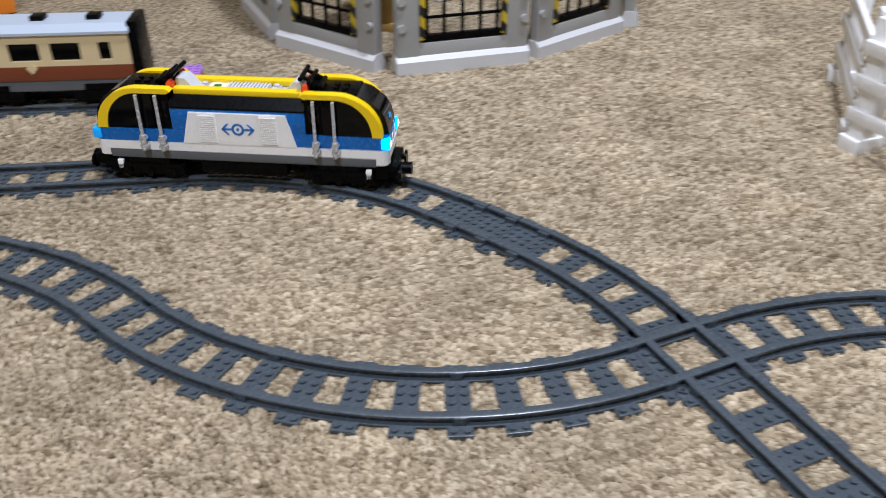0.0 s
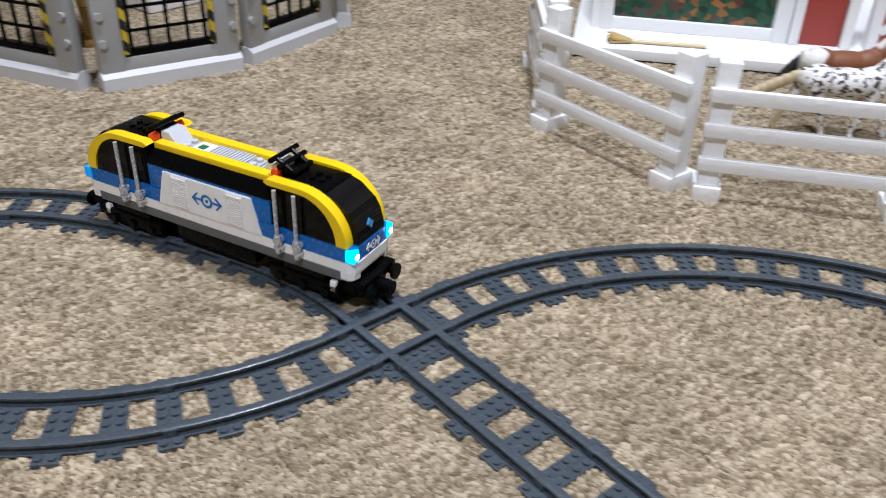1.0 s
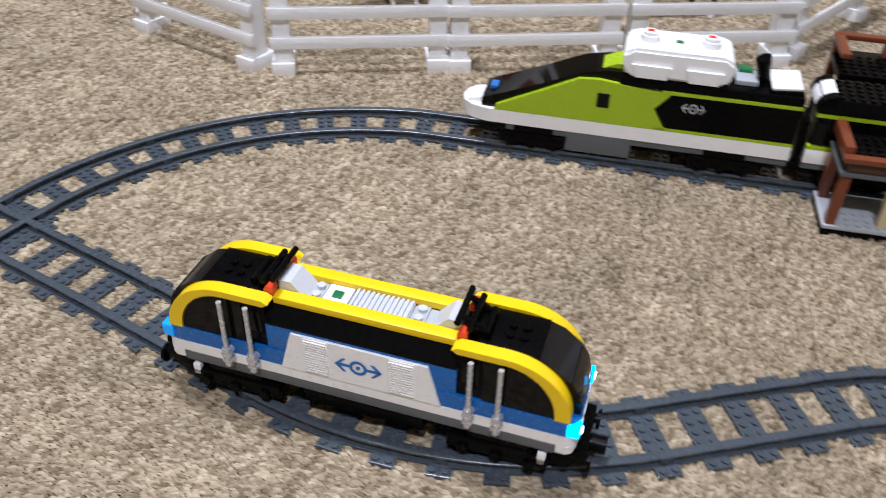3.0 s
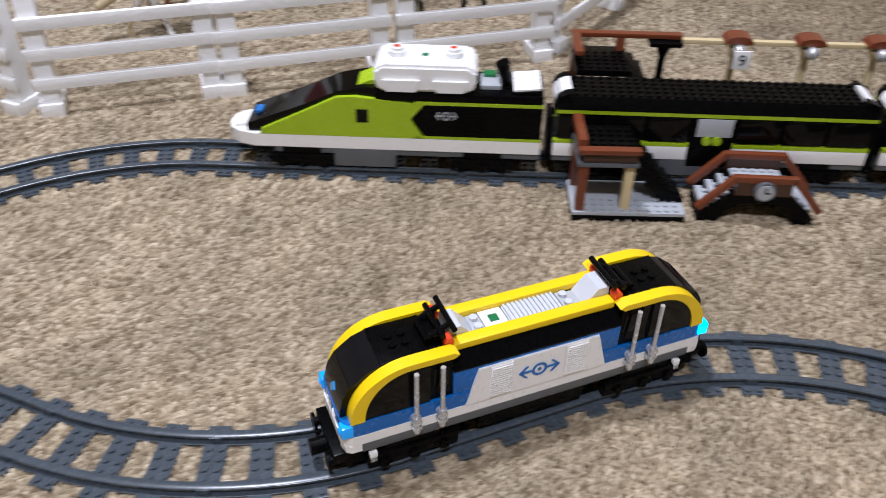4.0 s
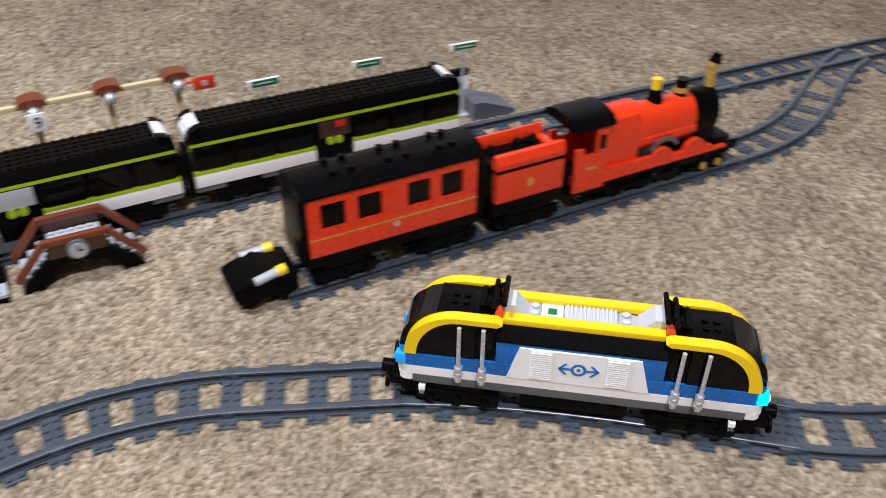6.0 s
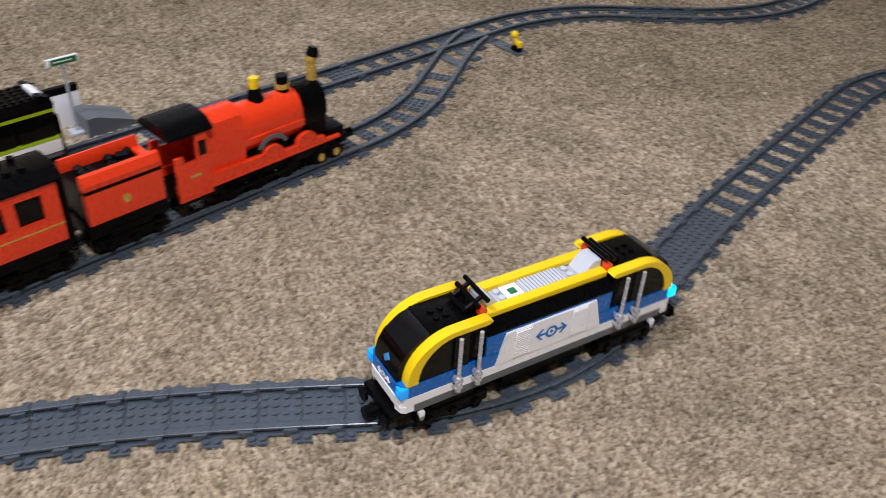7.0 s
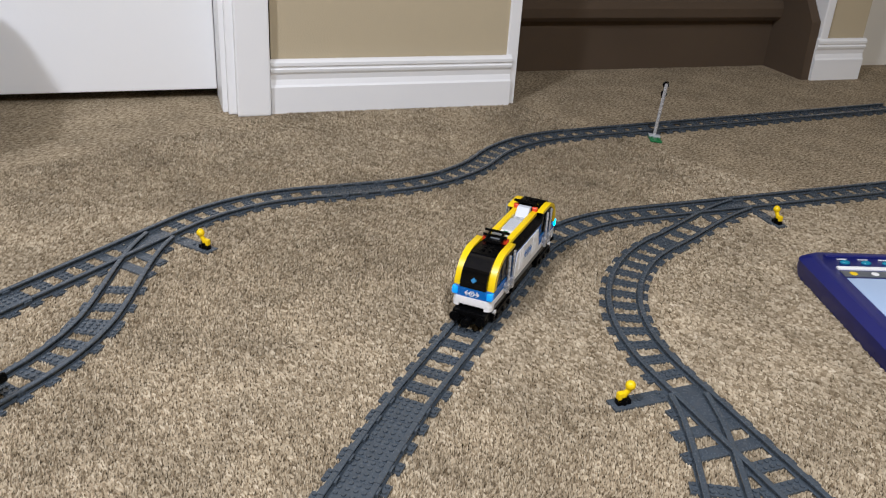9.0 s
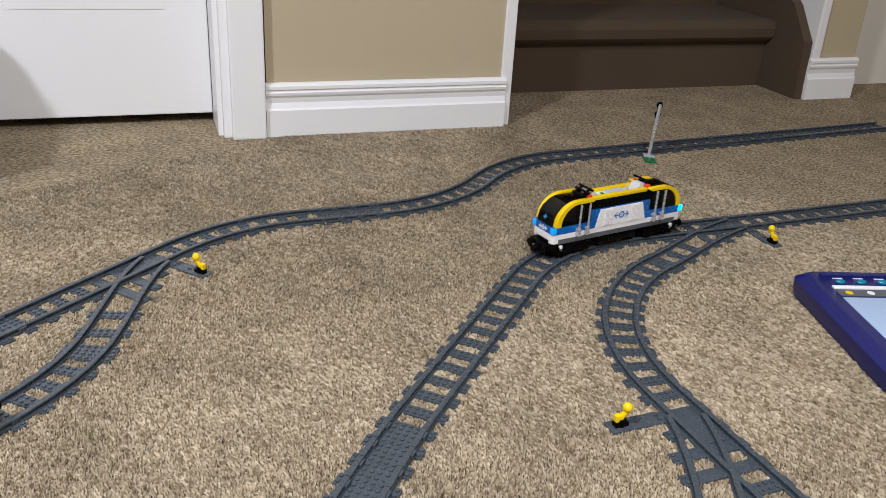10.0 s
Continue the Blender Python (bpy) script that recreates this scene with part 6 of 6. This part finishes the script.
def white_tub(m, w, d, h, label):
    ob = thing("white_toy_box", m, label, "toy box")
    b = B()
    box(b, -w / 2, w / 2, -d / 2, d / 2, 0, h, 0.006)
    part("body", b, WHITE, ob)
    b = B()
    box(b, -w / 2 - 0.004, w / 2 + 0.004, -d / 2 - 0.004, d / 2 + 0.004, h, h + 0.01, 0.003)
    part("lid", b, PENL, ob)
    return ob


white_tub(pose(0.26, 0.86, 0, 0, 0, 10), 0.16, 0.08, 0.09, "small white plastic box standing inside the grey pen")


# ---------------- brown coach and purple truck on the second line ----------------
def brown_coach(m):
    ob = thing("brown_and_tan_coach", m, "tan and brown toy coach with pale blue-grey roof", "toy train")
    H = 0.09
    b = B()
    box(b, -H, H, -0.0232, 0.0232, 0.0245, 0.0345, 0.0006)
    part("chassis", b, DGREY, ob)
    b = B()
    box(b, -H, H, -0.0190, 0.0190, 0.0345, 0.0760)
    part("interior", b, DBROWN, ob)
    for sy in (-1, 1):
        y0, y1 = min(sy * 0.0190, sy * 0.0242), max(sy * 0.0190, sy * 0.0242)
        b = B()
        box(b, -H, H, y0, y1, 0.0345, 0.0480, 0.0005)
        part("lower_side", b, BROWN, ob, "brown lower side")
        b = B()
        box(b, -H, H, y0, y1, 0.0481, 0.0530)
        box(b, -H, H, y0, y1, 0.0690, 0.0765)
        xs = [-0.090, -0.071, -0.041, -0.029, 0.001, 0.012, 0.041, 0.0593, 0.071, 0.090]
        for x0, x1 in zip(xs[::2], xs[1::2]):
            box(b, x0, x1, y0, y1, 0.0528, 0.0692)
        part("upper_side", b, TAN, ob, "tan upper side with windows")
        for x0, x1 in zip(xs[1::2], xs[2::2]):
            b = B()
            box(b, x0, x1, min(sy * 0.0200, sy * 0.0215), max(sy * 0.0200, sy * 0.0215), 0.0530, 0.0690)
            part("window", b, GLASS, ob)
        b = B()
        bmesh.ops.create_cone(b, cap_ends=True, segments=4, radius1=0.0055, radius2=0.0055, depth=0.0012, matrix=pose(-0.010, sy * 0.0246, 0.0465, 90, 0, 0))
        part("badge", b, TAN, ob, "tan diamond badge")
    b = B()
    prism(b, [(-0.0262, 0.0766), (-0.0262, 0.0790), (-0.0190, 0.0850), (0.0190, 0.0850), (0.0262, 0.0790), (0.0262, 0.0766)], -H - 0.002, H + 0.002, "x")
    rf = part("roof", b, paint_mat("pale_blue_grey_plastic", (0.44, 0.50, 0.58), 0.35, 10, 0.05, 0.04), ob, "pale blue-grey roof")
    for x in (-0.055, 0.0, 0.055):
        b = B()
        box(b, x - 0.007, x + 0.007, -0.008, 0.008, 0.0850, 0.0890, 0.001)
        part("vent", b, BLACK, rf)
    for sx in (-1, 1):
        b = B()
        box(b, min(sx * H, sx * (H + 0.010)), max(sx * H, sx * (H + 0.010)), -0.0225, 0.0225, 0.0300, 0.0860, 0.001)
        part("end_wall", b, BLACK, ob)
        bogie(ob, sx * 0.055, sx)
    raise_body(ob, 0.0245, 0.0255, 1.13)
    return ob


brown_coach(on_line(line_second, 0.138, 0.11, True))


def purple_truck(m):
    ob = thing("purple_brick_truck", m, "small toy truck carrying a light purple studded brick", "toy train")
    b = B()
    box(b, -0.016, 0.016, -0.016, 0.016, 0.0180, 0.0250, 0.0006)
    part("frame", b, BLACK, ob)
    b = B()
    box(b, -0.016, 0.016, -0.016, 0.016, 0.0250, 0.0346, 0.0006)
    studs(b, (-0.012, -0.004, 0.004, 0.012), (-0.012, -0.004, 0.004, 0.012), 0.0346, 0.0025, 0.0018, 12)
    part("brick", b, plastic("light_purple_plastic", (0.40, 0.19, 0.62), 0.28, 0.05), ob, "light purple studded brick")
    for x in (-0.009, 0.009):
        for sy in (-1, 1):
            part("wheel", WHEEL, BLACK, ob, at=Matrix.Translation((x, sy * 0.0200, RAILTOP + 0.0084)) @ (Matrix() if sy > 0 else Matrix.Rotation(math.pi, 4, "Z")))
    return ob


purple_truck(on_line(line_second, 0.002, 0.02, True))


def orange_block(m):
    ob = thing("orange_toy_block", m, "orange plastic toy block behind the brown coach", "toy block")
    b = B()
    box(b, -0.05, 0.05, -0.03, 0.03, 0, 0.05, 0.006)
    part("body", b, plastic("orange_plastic", (0.75, 0.22, 0.02), 0.3, 0.05), ob)
    return ob


orange_block(pose(-0.425, 1.025, 0, 0, 0, 12))


# ---------------- signal, toy tablet, tub ----------------
def signal(m):
    ob = thing("toy_signal_post", m, "silver toy railway signal post with black lamps on a green base", "toy signal")
    b = B()
    box(b, -0.026, 0.018, -0.012, 0.012, 0, 0.0034, 0.0006)
    studs(b, (-0.020, -0.012, -0.004), (-0.006, 0.006), 0.0034)
    part("base", b, GREEN, ob)
    b = B()
    box(b, 0.000, 0.018, -0.0115, 0.0115, 0.0035, 0.0070, 0.0006)
    part("foot", b, LGREY, ob)
    b = B()
    for k in range(12):
        cyl(b, (0.010, 0, 0.007 + 0.0085 * k), (0.010, 0, 0.0150 + 0.0085 * k), 0.0036, 12)
    cyl(b, (0.010, 0, 0.006), (0.010, 0, 0.112), 0.0028, 10)
    part("pole", b, SILVER, ob)
    b = B()
    for z in (0.090, 0.108):
        cyl(b, (0.013, 0, z), (0.021, 0, z), 0.0060, 16)
    box(b, 0.012, 0.015, -0.004, 0.004, 0.082, 0.116, 0.0006)
    part("lamps", b, BLACK, ob, "two round black lamps")
    return ob


signal(pose(0.592, -2.655, 0, 4.5, 2.5, -50))


def tablet(m):
    ob = thing("blue_learning_toy", m, "dark blue plastic learning tablet toy with pale screen and turquoise buttons", "electronic toy")
    navy = plastic("navy_plastic", (0.010, 0.014, 0.13), 0.3, 0.1)
    W, D, r = 0.30, 0.24, 0.05
    o = []
    for sx, sy, a0 in ((1, 1, 0), (0, 1, 90), (0, 0, 180), (1, 0, 270)):
        for i in range(7):
            a = radians(a0 + 15 * i)
            o.append(((W - r if sx else r * 0.4) + (r if sx else r * 0.4) * math.cos(a), (D - r if sy else r * 0.4) + (r if sy else r * 0.4) * math.sin(a)))
    b = B()
    lo = [b.verts.new((x * 0.97 + 0.004, y * 0.97 + 0.003, 0.0)) for x, y in o]
    mid = [b.verts.new((x, y, 0.014)) for x, y in o]
    up = [b.verts.new((x, y, 0.026)) for x, y in o]
    top = [b.verts.new((0.012 + x * 0.92, 0.010 + y * 0.92, 0.036)) for x, y in o]
    n = len(o)
    b.faces.new(lo[::-1])
    b.faces.new(top)
    for r0, r1 in ((lo, mid), (mid, up), (up, top)):
        for i in range(n):
            b.faces.new((r0[i], r0[(i + 1) % n], r1[(i + 1) % n], r1[i]))
    part("case", b, navy, ob, "dark blue rounded case")
    b = B()
    box(b, 0.020, 0.028, 0.03, 0.21, 0.0352, 0.0385, 0.0012)
    part("ridge", b, navy, ob)
    b = B()
    box(b, 0.058, 0.066, 0.030, 0.205, 0.0355, 0.0385, 0.001)
    part("bar", b, WHITE, ob)
    b = B()
    box(b, 0.070, 0.086, 0.030, 0.205, 0.0355, 0.0372, 0.0004)
    st = part("icon_strip", b, DGREY, ob)
    for i, (y, mt) in enumerate(((0.045, YELLOW), (0.075, WHITE), (0.105, YELLOW), (0.135, WHITE))):
        b = B()
        cyl(b, (0.078, y, 0.0370), (0.078, y, 0.0376), 0.0052, 14)
        part("icon", b, mt, st)
    b = B()
    box(b, 0.090, 0.255, 0.030, 0.205, 0.0355, 0.0366, 0.0004)
    part("screen", b, paint_mat("pale_blue_screen", (0.42, 0.55, 0.75), 0.12, 4, 0.0, 0.15), ob, "pale blue printed screen")
    for y in (0.050, 0.080, 0.110, 0.140):
        b = B()
        bmesh.ops.create_uvsphere(b, u_segments=14, v_segments=8, radius=1.0, matrix=pose(0.044, y, 0.0365) @ Matrix.Diagonal((0.0050, 0.0075, 0.0035, 1)))
        part("button", b, plastic("turquoise_plastic", (0.01, 0.20, 0.30), 0.2, 0.05), ob, "turquoise oval button")
        b = B()
        box(b, 0.0325, 0.0345, y - 0.007, y + 0.007, 0.0362, 0.0367)
        part("writing", b, WHITE, ob, smooth=False)
    return ob


tablet(place(0.137, -2.292, radians(138)))


def storage_tub(m):
    ob = thing("storage_tub", m, "pale blue-grey plastic storage tub standing on the carpet", "storage tub")
    tub = plastic("pale_blue_grey_tub_plastic", (0.66, 0.70, 0.78), 0.4, 0.05)
    b = B()
    rings = []
    for z, g in ((0.0, 0.0), (0.01, 0.004), (0.28, 0.035), (0.30, 0.045), (0.31, 0.045), (0.30, 0.03), (0.03, 0.0)):
        W, D, r = 0.40 + 2 * g, 0.28 + 2 * g, 0.06
        ring = []
        for sx, sy, a0 in ((1, 1, 0), (-1, 1, 90), (-1, -1, 180), (1, -1, 270)):
            for i in range(7):
                a = radians(a0 + 15 * i)
                ring.append(b.verts.new((sx * (W / 2 - r) + r * math.cos(a), sy * (D / 2 - r) + r * math.sin(a), z)))
        rings.append(ring)
    n = len(rings[0])
    for r0, r1 in zip(rings, rings[1:]):
        for i in range(n):
            b.faces.new((r0[i], r0[(i + 1) % n], r1[(i + 1) % n], r1[i]))
    b.faces.new(rings[0][::-1])
    b.faces.new(rings[-1])
    part("body", b, tub, ob)
    b = B()
    box(b, -0.06, 0.06, -0.19, -0.17, 0.26, 0.29, 0.004)
    part("handle", b, tub, ob)
    return ob


storage_tub(place(1.155, -1.455, radians(64)) @ Matrix.Translation((0.185, -0.14, 0)))

# ---------------- what moves ----------------
MAIN = line_back[::-1] + line_ahead + [(*TOE3, mh)]
BACK = sum(math.hypot(b[0] - a[0], b[1] - a[1]) for a, b in zip(line_back, line_back[1:])) + 0.032
# metres past the crossing, time by time
TRAVEL = [(0, -0.4376), (0.5, -0.3023), (1, -0.166), (1.5, -0.0432), (2, 0.0767), (2.2, 0.1405), (3.3, 0.4338), (3.5, 0.4792), (4, 0.6185), (4.5, 0.7616), (5, 0.8979), (5.2, 0.9558), (6.3, 1.2665), (6.5, 1.3313), (7, 1.4538), (7.5, 1.5843), (8, 1.729), (8.5, 1.888), (9, 2.071), (9.5, 2.238), (10, 2.3716)]


def motions():
    rows = []
    for t, s in TRAVEL:
        a, b = along(MAIN, BACK + s - 0.078), along(MAIN, BACK + s + 0.078)
        c, d = (a + b) / 2, b - a
        rows.append((t, place(c.x, c.y, math.atan2(d.y, d.x))))
    walk(loco, rows)


motions()
